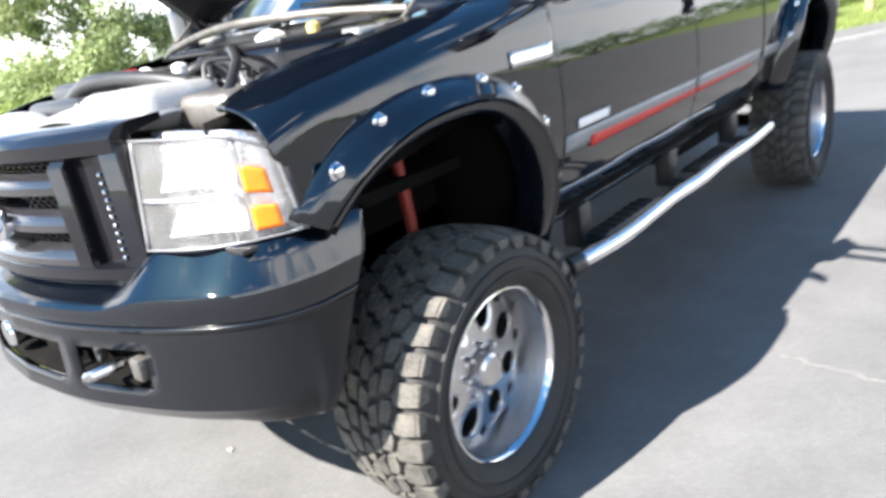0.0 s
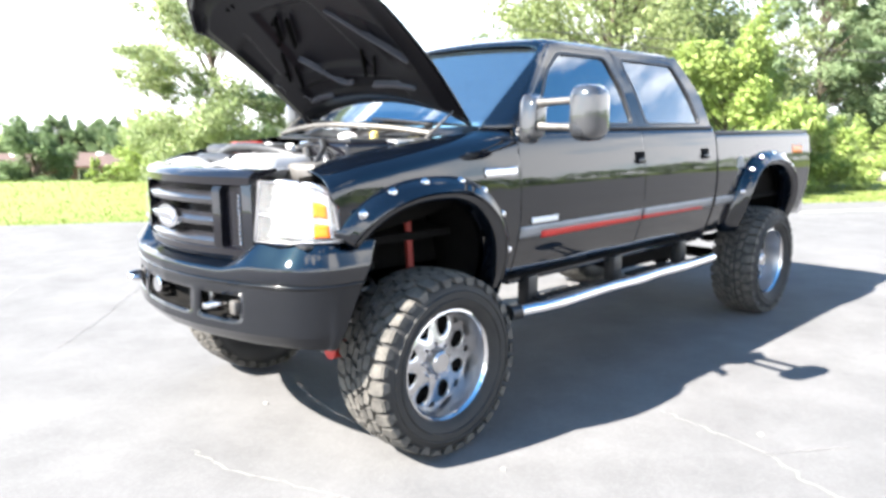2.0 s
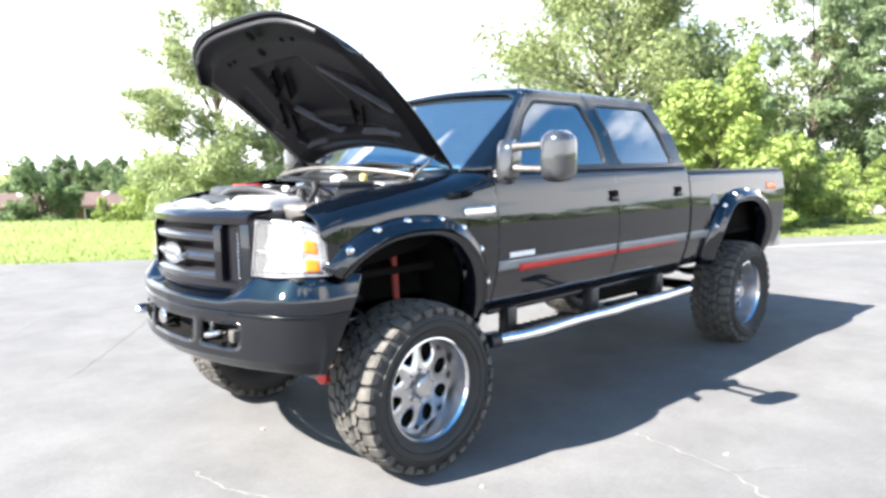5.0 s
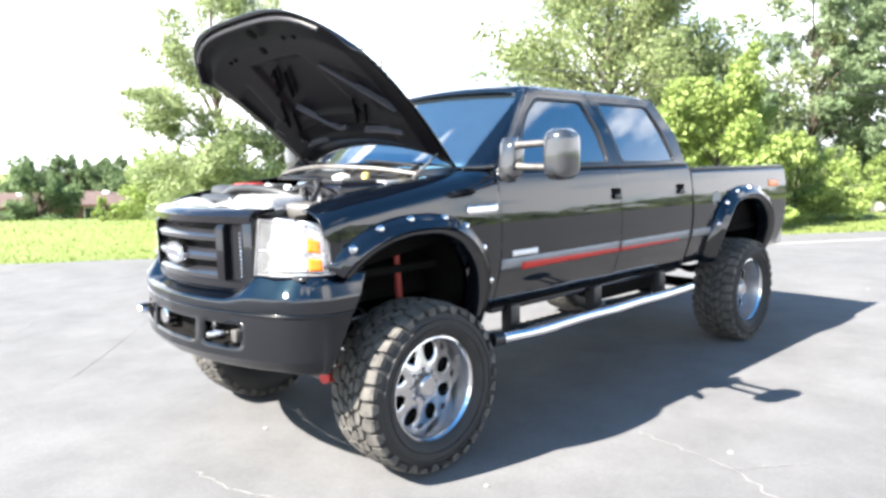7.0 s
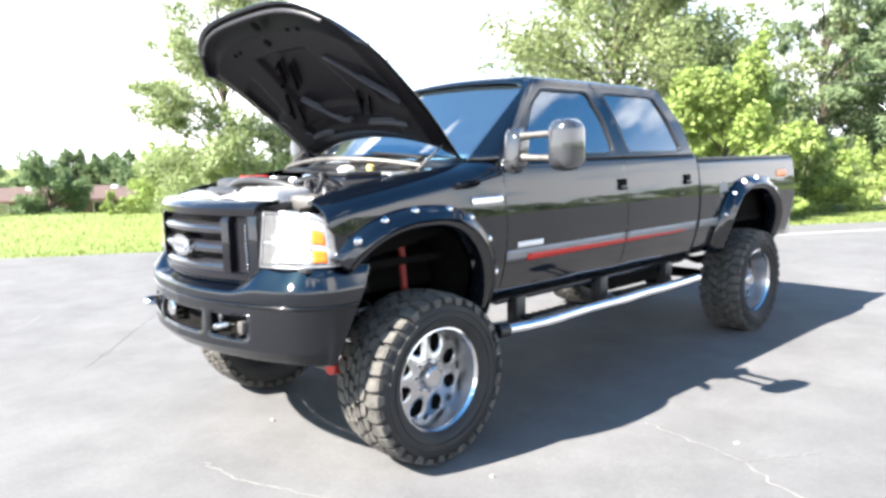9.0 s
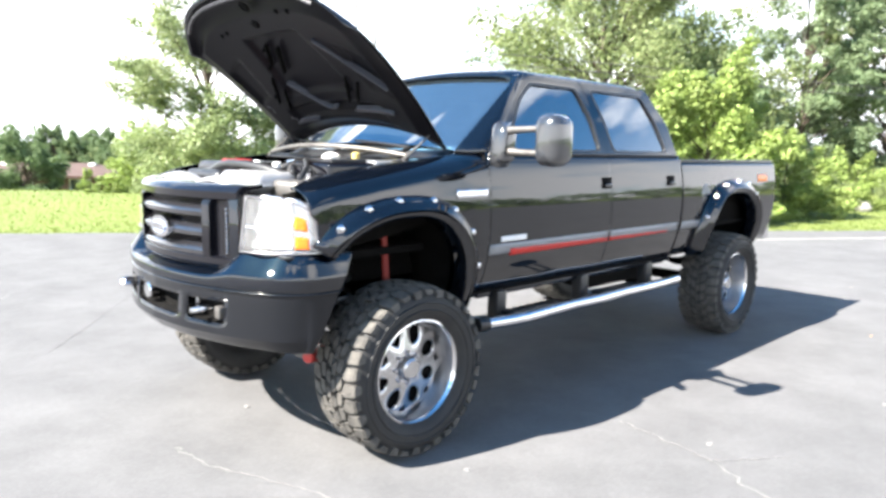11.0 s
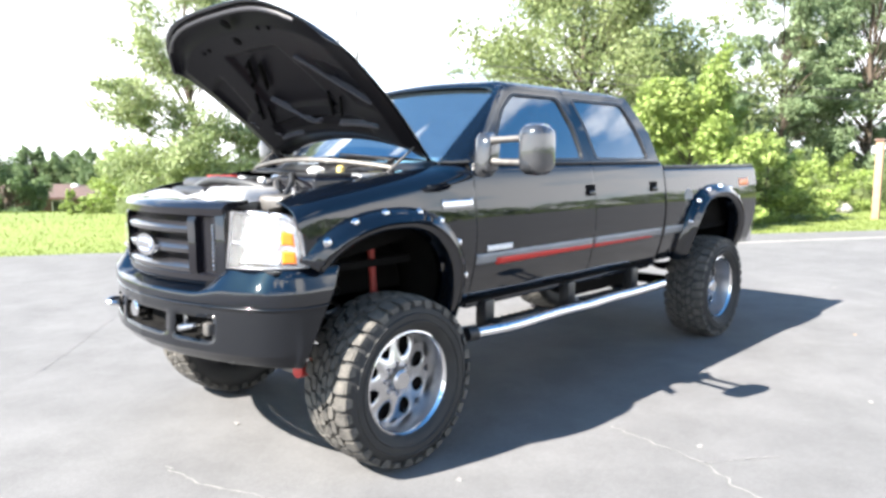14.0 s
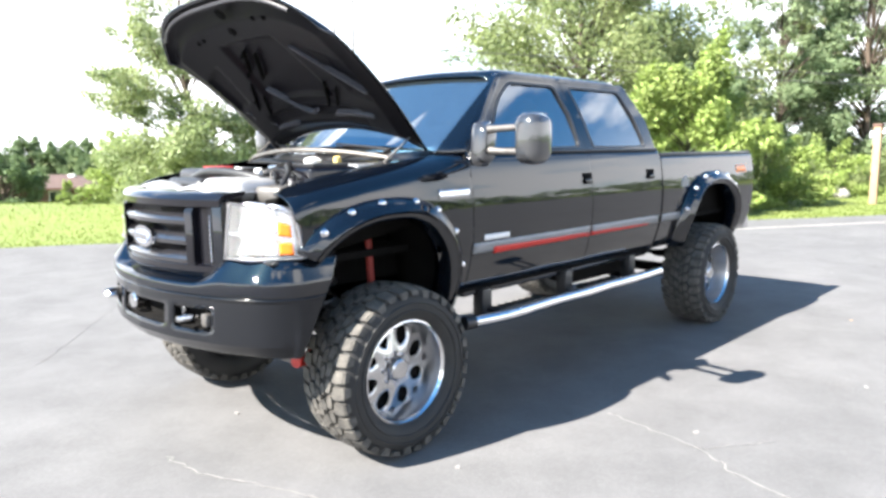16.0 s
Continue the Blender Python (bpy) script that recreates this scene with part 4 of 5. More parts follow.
# headlights
for s in (-1, 1):
    lamp = new("headlight")
    lamp.parent = truck
    tagged(lamp, "large clear headlight with amber markers")

    def hl(u, v, off=0.0):
        """From the grille side to the outer corner, wrapping round the fender."""
        x = -0.800 + 0.07 * u + 0.13 * u ** 3 + 0.04 * u ** 3 * (1 - v)
        y = 0.612 + 0.425 * u - 0.060 * u ** 3
        z0 = 1.150 + 0.012 * u
        z1 = 1.428 - 0.01 * u - 0.065 * max(0, (u - 0.6) / 0.4) ** 2.2
        sl = 0.035 * v
        return Vector((x + sl * (1 - 0.6 * u) + off, s * (y - off * 0.35 - 0.02 * v * u), z0 + (z1 - z0) * v))

    bm = B()
    grid(bm, lambda u, v: hl(u, v), 20, 12)
    lens = thick(part("lens", bm, LENS, lamp, "clear plastic lens"), 0.004)
    lens.visible_shadow = False
    bm = B()
    grid(bm, lambda u, v: hl(u, v, 0.075 + 0.02 * math.sin(u * 7)), 20, 12)
    thick(part("reflector_bowl", bm, REFLECTOR, lamp, "bright reflector"), 0.004)
    for v0, v1 in ((0.08, 0.40), (0.50, 0.93)):
        bm = B()

        def bowl(u, v):
            a, c = 0.14 + 0.55 * u, v0 + (v1 - v0) * v
            dd = (2 * u - 1) ** 2 + (2 * v - 1) ** 2
            return hl(a, c, 0.030 + 0.045 * max(0, 1 - 0.5 * dd))
        grid(bm, bowl, 12, 10)
        thick(part("reflector", bm, REFLECTOR, lamp), 0.004)
    bm = B()
    grid(bm, lambda u, v: hl(0.02 + 0.72 * u, 0.43 + 0.045 * v, -0.003), 12, 2)
    thick(part("lamp_divider", bm, REFLECTOR, lamp), 0.006)
    for v0, v1 in ((0.0, 0.02), (0.975, 1.0)):
        bm = B()
        grid(bm, lambda u, v: hl(u, v0 + (v1 - v0) * v, -0.004), 16, 2)
        thick(part("lamp_rim", bm, LAMP_RIM, lamp, "grey outer rim"), 0.008)
    bm = B()
    grid(bm, lambda u, v: hl(0.03 * u, v, -0.003), 2, 8)
    thick(part("lamp_rim", bm, LAMP_RIM, lamp, "grey outer rim"), 0.008)
    for v0, v1 in ((0.10, 0.34), (0.47, 0.73)):
        bm = B()
        grid(bm, lambda u, v: hl(0.775 + 0.130 * u, v0 + (v1 - v0) * v, -0.003), 6, 6)
        thick(part("marker", bm, AMBER, lamp, "amber side marker"), 0.012)
    bm = B()
    grid(bm, lambda u, v: hl(0.972 + 0.028 * u, v, -0.004), 2, 8)
    thick(part("lamp_rim", bm, LAMP_RIM, lamp, "grey outer rim"), 0.01)
    bm = B()
    grid(bm, lambda u, v: hl(0.745 + 0.028 * u, v, 0.004), 2, 8)
    thick(part("marker_frame", bm, ALLOY, lamp), 0.01)
    bm = B()
    box(bm, -0.72, -0.56, s * 0.62 if s > 0 else -0.91, s * 0.91 if s > 0 else -0.62, 1.136, 1.149, 0.004)
    part("lamp_gap_filler", bm, TRIM, lamp)


# raised hood
HINGE = Vector((0.44, 0, 1.685))
TH = radians(39.5)


def hood(u, w, c=0.0):
    """u from the hinge to the front lip, w across; c lifts along the outer normal."""
    k = abs(w)
    length = 0.97 + 0.31 * (1 - k ** 4.2)
    a = 0.12 * (1 - k * k) + (length - 0.12 * (1 - k * k)) * u
    y = w * (0.80 + 0.075 * math.sin(u * 1.5))
    crown = 0.075 * (1 - k ** 2) - 0.018 * max(0, (k - 0.86) / 0.14) ** 2
    nose = -0.040 * max(0, (u - 0.86) / 0.14) ** 2
    h = crown + nose + c + 0.03 * math.sin(math.pi * u)
    return Vector((HINGE.x - a * math.cos(TH) + h * math.sin(TH), y, HINGE.z + a * math.sin(TH) + h * math.cos(TH)))


bm = B()
grid(bm, lambda u, v: hood(u, 2 * v - 1), 30, 32)
hood_ob = thick(part("hood", bm, PAINT, truck, "raised black hood"), 0.008, 0)


def rib(u, w):
    """Depth of the pressed inner panel: deep pockets between a frame of ribs."""
    x, k = u, abs(w)
    edge = min(1, max(0, min((1 - k) / 0.12, (x - 0.03) / 0.07, (0.94 - x) / 0.08)))
    pocket = 0.0
    for (ua, ub, wa, wb) in ((0.30, 0.74, -1.0, 0.34 + 0.25 * (0.74 - x)), (0.12, 0.24, -1.0, 0.62), (0.36, 0.66, 0.60 + 0.25 * (0.66 - x), 0.88)):
        f = min((x - ua) / 0.03, (ub - x) / 0.03, (k - wa) / 0.045, (wb - k) / 0.045)
        pocket = max(pocket, max(0, min(1, f)))
    return -0.050 * edge + 0.022 * pocket


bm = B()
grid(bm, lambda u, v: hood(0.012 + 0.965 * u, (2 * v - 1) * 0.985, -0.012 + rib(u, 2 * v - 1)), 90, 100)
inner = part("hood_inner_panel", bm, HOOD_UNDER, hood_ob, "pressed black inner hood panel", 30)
# shallow black discs: the dark inside each hole is put into the colour
for u, w, r in ((0.90, -0.06, 0.030), (0.79, 0.02, 0.025), (0.84, -0.34, 0.012), (0.84, -0.46, 0.012), (0.79, 0.50, 0.012), (0.79, 0.42, 0.012)):
    bm = B()
    revolve(bm, [(0, 0.0005), (0, r * 0.8), (0.004, r), (0.006, r * 1.15), (0.0, r * 1.2)], 16)
    n0 = Vector((math.sin(TH), 0, math.cos(TH)))
    m = Matrix.Translation(hood(u, w, -0.066)) @ n0.to_track_quat("Y", "Z").to_matrix().to_4x4()
    bmesh.ops.transform(bm, matrix=m, verts=bm.verts)
    part("hood_hole", bm, BLACK_HOLE, hood_ob)


# ledges and cups pressed into the inner panel; slots are raised strips in shade black
def hood_rib(points, width, material, name, label=""):
    """A flat pressed ledge through (u, w) points of the inner panel."""
    bm = B()
    line = curve_pts([(u, w, 0) for u, w in points], 6)
    rings = []
    for i, p in enumerate(line):
        d = line[min(i + 1, len(line) - 1)] - line[max(i - 1, 0)]
        d = Vector((d.x * 1.25, d.y * 0.85, 0)).normalized()
        du, dw = -d.y / 1.25 * width, d.x / 0.85 * width
        ends = 0.5 if i in (0, len(line) - 1) else 1.0
        ring = []
        for f, c in ((-1.0, -0.048), (-0.6, -0.078), (0.6, -0.078), (1.0, -0.048)):
            ring.append(bm.verts.new(hood(p.x + du * f * ends, p.y + dw * f * ends, c)))
        rings.append(ring)
    for a, c in zip(rings, rings[1:]):
        for q in range(4):
            bm.faces.new((a[q], a[(q + 1) % 4], c[(q + 1) % 4], c[q]))
    bm.faces.new(rings[0])
    bm.faces.new(rings[-1])
    part(name, bm, material, hood_ob, label, 25)


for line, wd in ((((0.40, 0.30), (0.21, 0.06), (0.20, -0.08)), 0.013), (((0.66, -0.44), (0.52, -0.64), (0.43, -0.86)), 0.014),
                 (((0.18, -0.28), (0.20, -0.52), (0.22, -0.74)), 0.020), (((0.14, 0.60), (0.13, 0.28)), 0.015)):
    hood_rib(line, wd, RIB, "panel_rib", "pressed rib paled for its sheen")
for line, wd in ((((0.66, 0.14), (0.52, 0.30)), 0.005), (((0.63, 0.04), (0.46, 0.23)), 0.006), (((0.46, 0.42), (0.30, 0.62)), 0.006), (((0.36, 0.42), (0.24, 0.54)), 0.006),
                 (((0.42, -0.46), (0.24, -0.28)), 0.007), (((0.39, -0.55), (0.24, -0.38)), 0.006)):
    hood_rib(line, wd, BLACK_HOLE, "panel_slot")
for u, w in ((0.64, 0.20), (0.58, 0.26), (0.52, 0.36), (0.44, 0.46), (0.36, 0.58)):
    hood_rib(((u, w), (u - 0.02, w + 0.015)), 0.008, BLACK_HOLE, "panel_slot")
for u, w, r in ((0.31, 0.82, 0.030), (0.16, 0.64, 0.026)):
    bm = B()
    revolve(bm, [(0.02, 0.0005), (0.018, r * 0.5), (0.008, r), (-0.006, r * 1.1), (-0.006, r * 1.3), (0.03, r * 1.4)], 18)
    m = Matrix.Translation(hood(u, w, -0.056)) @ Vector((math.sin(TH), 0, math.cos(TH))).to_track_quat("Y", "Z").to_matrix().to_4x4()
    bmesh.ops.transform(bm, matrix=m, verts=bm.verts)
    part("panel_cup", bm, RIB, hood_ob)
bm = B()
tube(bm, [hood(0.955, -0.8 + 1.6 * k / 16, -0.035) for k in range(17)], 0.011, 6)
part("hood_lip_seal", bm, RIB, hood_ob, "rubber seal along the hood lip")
for s in (-1, 1):
    bm = B()
    low, up = Vector((0.14, s * 0.74, 1.60)), hood(0.10, s * 0.93, -0.03)
    tube(bm, [low, up], 0.006, 8)
    tube(bm, [low, low.lerp(up, 0.55)], 0.009, 8)
    part("hood_strut", bm, STEEL, truck, "gas strut holding the hood up")
    bm = B()
    tube(bm, curve_pts([(0.50, s * 0.74, 1.60), (0.47, s * 0.74, 1.68), hood(0.06, s * 0.88, -0.03), hood(0.2, s * 0.88, -0.03)], 4), 0.012, 6)
    part("hood_hinge", bm, TRIM, truck)


# ---- engine bay ----
bm = B()
box(bm, -0.70, 0.30, -0.76, 0.76, 1.08, 1.12)
box(bm, -0.78, -0.30, -0.58, 0.58, 0.79, 0.81)
part("engine_tray", bm, DARK, truck)
for s in (-1, 1):
    bm = B()
    grid(bm, lambda u, v: Vector((-0.66 + 1.12 * u, s * (0.795 - 0.03 * v), 1.44 + 0.17 * u - 0.36 * v)), 14, 6)
    thick(part("inner_fender", bm, DARK, truck), 0.01)
bm = B()
grid(bm, lambda u, v: Vector((gx(-0.58 + 1.16 * u) + 0.10 + 0.20 * v, -0.58 + 1.16 * u, 1.472 + 0.022 * math.sin(v * 3.1) - 0.02 * math.cos(u * 12.5))), 24, 8)
thick(part("radiator_cover", bm, CAST, truck, "bright metal radiator support cover"), 0.012)
bm = B()
box(bm, -0.58, -0.52, -0.55, 0.55, 1.12, 1.46, 0.01)
part("radiator", bm, STEEL, truck)
bm = B()
box(bm, -0.58, -0.30, -0.78, -0.50, 1.40, 1.50, 0.03, seg=3)
part("lamp_housing_cover", bm, STEEL, truck, "grey lamp housing cover")
bm = B()
box(bm, -0.34, -0.02, -0.72, -0.36, 1.30, 1.590, 0.025, seg=3)
battery = part("battery", bm, GRILLE, truck, "black battery box")
bm = B()
box(bm, -0.30, -0.06, -0.68, -0.40, 1.587, 1.605, 0.008)
part("battery_lid", bm, TRIM, battery)
bm = B()
box(bm, -0.40, 0.02, 0.30, 0.72, 1.28, 1.57, 0.04, seg=3)
part("air_box", bm, PLASTIC, truck, "black air filter box")
bm = B()
box(bm, -0.36, -0.22, 0.30, 0.44, 1.566, 1.585, 0.008)
part("relay_cover", bm, RED, truck, "red-topped cover")
bm = B()
box(bm, -0.40, 0.20, -0.30, 0.26, 1.20, 1.50, 0.07, seg=3)
part("engine_block", bm, ALLOY, truck, "grey diesel engine top")
bm = B()
for k in range(4):
    box(bm, -0.36 + 0.14 * k, -0.27 + 0.14 * k, -0.26, 0.22, 1.49, 1.53, 0.015)
part("intake_manifold", bm, CAST, truck, "cast alloy intake runners")
bm = B()
box(bm, 0.16, 0.32, -0.68, -0.44, 1.45, 1.615, 0.035, seg=3)
tank = part("coolant_tank", bm, FLUID, truck, "yellowed coolant tank")
bm = B()
revolve(bm, [(-0.03, 0.0005), (-0.03, 0.035), (0.02, 0.04), (0.03, 0.0005)], 14)
bmesh.ops.transform(bm, matrix=Matrix.Translation((0.24, -0.56, 1.635)) @ Matrix.Rotation(radians(90), 4, "X"), verts=bm.verts)
part("tank_cap", bm, TRIM, tank)
for pts, r, mt, nm in (
        ([(-0.46, 0.40, 1.50), (-0.50, 0.10, 1.56), (-0.46, -0.20, 1.55), (-0.40, -0.46, 1.50)], 0.028, PLASTIC, "intake_tube"),
        ([(-0.44, -0.10, 1.46), (-0.30, -0.28, 1.56), (0.00, -0.30, 1.57), (0.20, -0.20, 1.52)], 0.026, PLASTIC, "coolant_hose"),
        ([(-0.50, -0.66, 1.48), (-0.40, -0.60, 1.56), (-0.30, -0.45, 1.60), (-0.1, -0.30, 1.56)], 0.014, PLASTIC, "cable"),
        ([(-0.52, -0.50, 1.46), (-0.44, -0.40, 1.53), (-0.36, -0.52, 1.50)], 0.010, PLASTIC, "cable"),
        ([(-0.48, -0.70, 1.47), (-0.42, -0.74, 1.52), (-0.32, -0.73, 1.50), (-0.2, -0.74, 1.53)], 0.008, PLASTIC, "cable"),
        ([(0.18, -0.74, 1.63), (0.12, -0.40, 1.665), (0.05, 0.0, 1.68), (0.12, 0.40, 1.665), (0.18, 0.74, 1.63)], 0.016, STEEL, "cowl_seal"),
        ([(0.10, -0.30, 1.54), (0.12, 0.0, 1.58), (0.05, 0.30, 1.56)], 0.03, ALLOY, "turbo_pipe"),
        ([(0.24, -0.72, 1.60), (0.16, -0.56, 1.65), (0.18, -0.30, 1.63)], 0.010, PLASTIC, "cable")):
    bm = B()
    tube(bm, curve_pts(pts, 8), r, 10)
    part(nm, bm, mt, truck)
bm = B()
revolve(bm, [(-0.02, 0.0005), (-0.02, 0.05), (0.02, 0.055), (0.035, 0.03), (0.04, 0.0005)], 16)
bmesh.ops.transform(bm, matrix=Matrix.Translation((0.02, -0.22, 1.60)) @ Matrix.Rotation(radians(90), 4, "X"), verts=bm.verts)
part("oil_cap", bm, WHITE, truck)

bm = B()
box(bm, -0.02, 0.13, -0.70, -0.42, 1.42, 1.600, 0.02, seg=3)
fuse = part("fuse_box", bm, SILVER, truck, "pale grey fuse box")
bm = B()
for k in range(4):
    box(bm, 0.00 + 0.03 * k, 0.02 + 0.03 * k, -0.66, -0.46, 1.598, 1.606)
part("fuse_box_ribs", bm, TRIM, fuse)
bm = B()
box(bm, -0.68, -0.42, -0.56, -0.14, 1.42, 1.535, 0.050, seg=4)
part("air_duct", bm, CAST, truck, "bright cast air duct")
bm = B()
box(bm, -0.60, -0.36, 0.02, 0.46, 1.42, 1.525, 0.04, seg=4)
part("air_duct", bm, PLASTIC, truck, "black air duct")
for k, (x, y, z) in enumerate(((-0.38, -0.60, 1.52), (-0.40, -0.30, 1.56), (-0.10, -0.20, 1.56), (0.10, -0.36, 1.62), (0.0, 0.12, 1.57), (-0.30, 0.10, 1.56), (0.20, -0.10, 1.60))):
    bm = B()
    revolve(bm, [(-0.03, 0.0005), (-0.03, 0.022), (0.015, 0.024), (0.022, 0.014), (0.024, 0.0005)], 12)
    bmesh.ops.transform(bm, matrix=Matrix.Translation((x, y, z)) @ Matrix.Rotation(radians(90), 4, "X"), verts=bm.verts)
    part("filler_cap", bm, (CHROME, WHITE, TRIM, FLUID)[k % 4], truck)
for k in range(9):
    bm = B()
    x, y = -0.46 + 0.08 * k, -0.52 + 0.09 * (k % 5)
    tube(bm, curve_pts([(x, y, 1.50), (x + 0.06, y + 0.07, 1.57 + 0.01 * (k % 3)), (x + 0.16, y + 0.05, 1.56), (x + 0.20, y + 0.14, 1.50)], 6), 0.007 + 0.003 * (k % 3), 7)
    part("wiring", bm, PLASTIC if k % 3 else STEEL, truck)

# plain dark drivetrain boxes, added to block sunlit ground from view under the truck
bm = B()
box(bm, -0.35, 0.50, -0.35, 0.35, 0.60, 1.20, 0.05)
part("engine_sump_filler", bm, DARK, truck)
bm = B()
box(bm, 0.45, 1.30, -0.22, 0.22, 0.56, 1.00, 0.06)
part("transmission", bm, DARK, truck)
for s in (-1, 1):
    bm = B()
    tube(bm, [(0.05, s * 0.46, 0.52), (1.20, s * 0.44, 0.74)], 0.03, 8)
    part("radius_arm", bm, DARK, truck)

# ---- side details ----
for s in (-1, 1):
    # towing mirror
    mirror = new("towing_mirror")
    mirror.parent = truck
    tagged(mirror, "large black towing mirror on two arms")
    bm = B()
    box(bm, 0.60, 0.79, s * 1.295 if s > 0 else -1.465, s * 1.465 if s > 0 else -1.295, 1.585, 1.870, 0.065, seg=5)
    for v in bm.verts:
        v.co.x += 0.05 * (abs(v.co.y) - 1.40)
        if v.co.x > 0.73:
            v.co.z = 1.73 + (v.co.z - 1.73) * 0.95
    part("mirror_head", bm, MIRROR_SHELL, mirror, "glossy dark grey mirror shell")
    bm = B()
    box(bm, 0.774, 0.7925, s * 1.34 if s > 0 else -1.42, s * 1.42 if s > 0 else -1.34, 1.655, 1.80, 0.003)
    part("mirror_glass", bm, CHROME, mirror)
    for z in (1.795, 1.655):
        bm = B()
        tube(bm, curve_pts([(0.72, s * 0.99, 1.725 + (z - 1.725) * 0.7), (0.715, s * 1.06, 1.725 + (z - 1.725) * 0.9), (0.69, s * 1.32, z)], 4), [0.034, 0.032, 0.030, 0.027, 0.024] + [0.020] * 4, 10)
        part("mirror_arm", bm, STEEL, mirror)
    bm = B()
    box(bm, 0.63, 0.80, s * 0.93 if s > 0 else -1.045, s * 1.045 if s > 0 else -0.93, 1.56, 1.84, 0.045, seg=4)
    for v in bm.verts:
        v.co.x += 0.18 * max(0, v.co.z - 1.66)
        if abs(v.co.y) > 0.98:
            v.co.z = 1.72 + (v.co.z - 1.72) * 0.80
            v.co.x = 0.715 + (v.co.x - 0.715) * 0.75
    part("mirror_base", bm, MIRROR_SHELL, mirror)
    # door handles
    for x in (1.845, 2.765):
        bm = B()
        box(bm, x - 0.07, x + 0.045, s * 0.985 if s > 0 else -1.006, s * 1.006 if s > 0 else -0.985, 1.365, 1.495, 0.010)
        hd = part("door_handle", bm, DARK, truck, "black door handle")
        bm = B()
        box(bm, x - 0.055, x + 0.025, s * 1.012 if s > 0 else -1.028, s * 1.028 if s > 0 else -1.012, 1.42, 1.452, 0.008, seg=3)
        box(bm, x - 0.052, x - 0.034, s * 1.0 if s > 0 else -1.016, s * 1.016 if s > 0 else -1.0, 1.425, 1.448)
        part("grip", bm, PAINT, hd)
    for gap in (0.603, 1.894, 2.945):
        bm = B()
        grid(bm, lambda u, v: Vector((gap - 0.012 + 0.024 * u, s * (side_y(1, 0.80 + 0.84 * v) - 0.012), 0.80 + 0.84 * v)), 1, 10)
        thick(part("door_gap_seal", bm, DARK, truck), 0.006, 0)
    bm = B()
    box(bm, -0.80, -0.22, s * 0.50 if s > 0 else -0.56, s * 0.56 if s > 0 else -0.50, 0.72, 1.12, 0.01)
    part("bumper_bracket", bm, DARK, truck)
    # belt moulding
    bm = B()
    for x0, x1 in ((0.64, 1.888), (1.90, 2.92)):
        tube(bm, [(x0 + (x1 - x0) * k / 6, s * 0.955, 1.652) for k in range(7)], 0.010, 6)
    part("belt_moulding", bm, TRIM, truck)

    # silver and red side stripe
    def strip(name, x0, x1, z0, z1, material, label, out, lean=0.0):
        bm = B()
        grid(bm, lambda u, v: Vector((x0 + (x1 - x0) * u + lean * v, s * (side_y(1, z0(u) + (z1(u) - z0(u)) * v) + out), z0(u) + (z1(u) - z0(u)) * v)), 20, 3)
        return thick(part(name, bm, material, truck, label), 0.002, 0)

    for x0, x1 in ((0.612, 1.884), (1.904, 2.918), (2.972, 3.30)):
        strip("stripe", x0, x1, lambda u: 1.045, lambda u: 1.110, SILVER, "faded silver side stripe", 0.008)
    for x0, x1, a, b in ((0.80, 1.884, 0.0, 0.55), (1.904, 2.75, 0.55, 1.0)):
        strip("stripe", x0, x1, lambda u: 1.030 + 0.012 * (a + (b - a) * u), lambda u: 1.074 - 0.018 * (a + (b - a) * u), RED, "thin red side stripe", 0.0115)
    # badges as plain plates
    strip("door_badge", 0.70, 0.94, lambda u: 1.122, lambda u: 1.156, WHITE, "small pale lettering plate", 0.010)
    strip("fender_badge", 0.32, 0.57, lambda u: 1.400, lambda u: 1.450, CHROME, "chrome fender badge", 0.012)
    strip("bed_decal", 4.47, 4.70, lambda u: 1.415, lambda u: 1.485, AMBER, "small orange off-road decal", 0.008)
    bm = B()
    revolve(bm, [(0, 0.0005), (0, 0.075), (0.006, 0.082), (0.012, 0.075), (0.012, 0.0005)], 26)
    bmesh.ops.transform(bm, matrix=Matrix.Translation((3.37, s * (1.0 if s > 0 else 1.012), 1.335)), verts=bm.verts)
    if s < 0:
        part("fuel_cap", bm, SILVER, truck, "round pale fuel filler cover")
    else:
        bm.free()
    # side step
    step = new("side_step")
    step.parent = truck
    tagged(step, "chrome tube side step with black pads")
    bm = B()
    tube(bm, curve_pts([(0.56, s * 1.03, 0.642), (0.80, s * 1.052, 0.636), (1.0, s * 1.055, 0.634), (1.4, s * 1.045, 0.638), (1.75, s * 1.06, 0.640), (2.1, s * 1.05, 0.642), (2.45, s * 1.06, 0.644), (2.86, s * 1.05, 0.648)], 6), 0.038, 14)
    part("step_tube", bm, CHROME, step, "polished chrome tube")
    bm = B()
    tube(bm, [(0.50, s * 1.02, 0.642), (0.575, s * 1.03, 0.642)], 0.043, 14)
    part("end_cap", bm, PLASTIC, step)
    for x in (1.05, 2.05):
        bm = B()
        box(bm, x - 0.26, x + 0.26, s * 0.94 if s > 0 else -1.035, s * 1.035 if s > 0 else -0.94, 0.652, 0.676, 0.01)
        for k in range(7):
            box(bm, x - 0.22 + 0.07 * k, x - 0.20 + 0.07 * k, s * 0.95 if s > 0 else -1.03, s * 1.03 if s > 0 else -0.95, 0.674, 0.682)
        part("step_pad", bm, PLASTIC, step)
    for x in (0.80, 1.70, 2.60):
        bm = B()
        box(bm, x - 0.045, x + 0.045, s * 0.86 if s > 0 else -0.95, s * 0.95 if s > 0 else -0.86, 0.62, 0.80, 0.012)
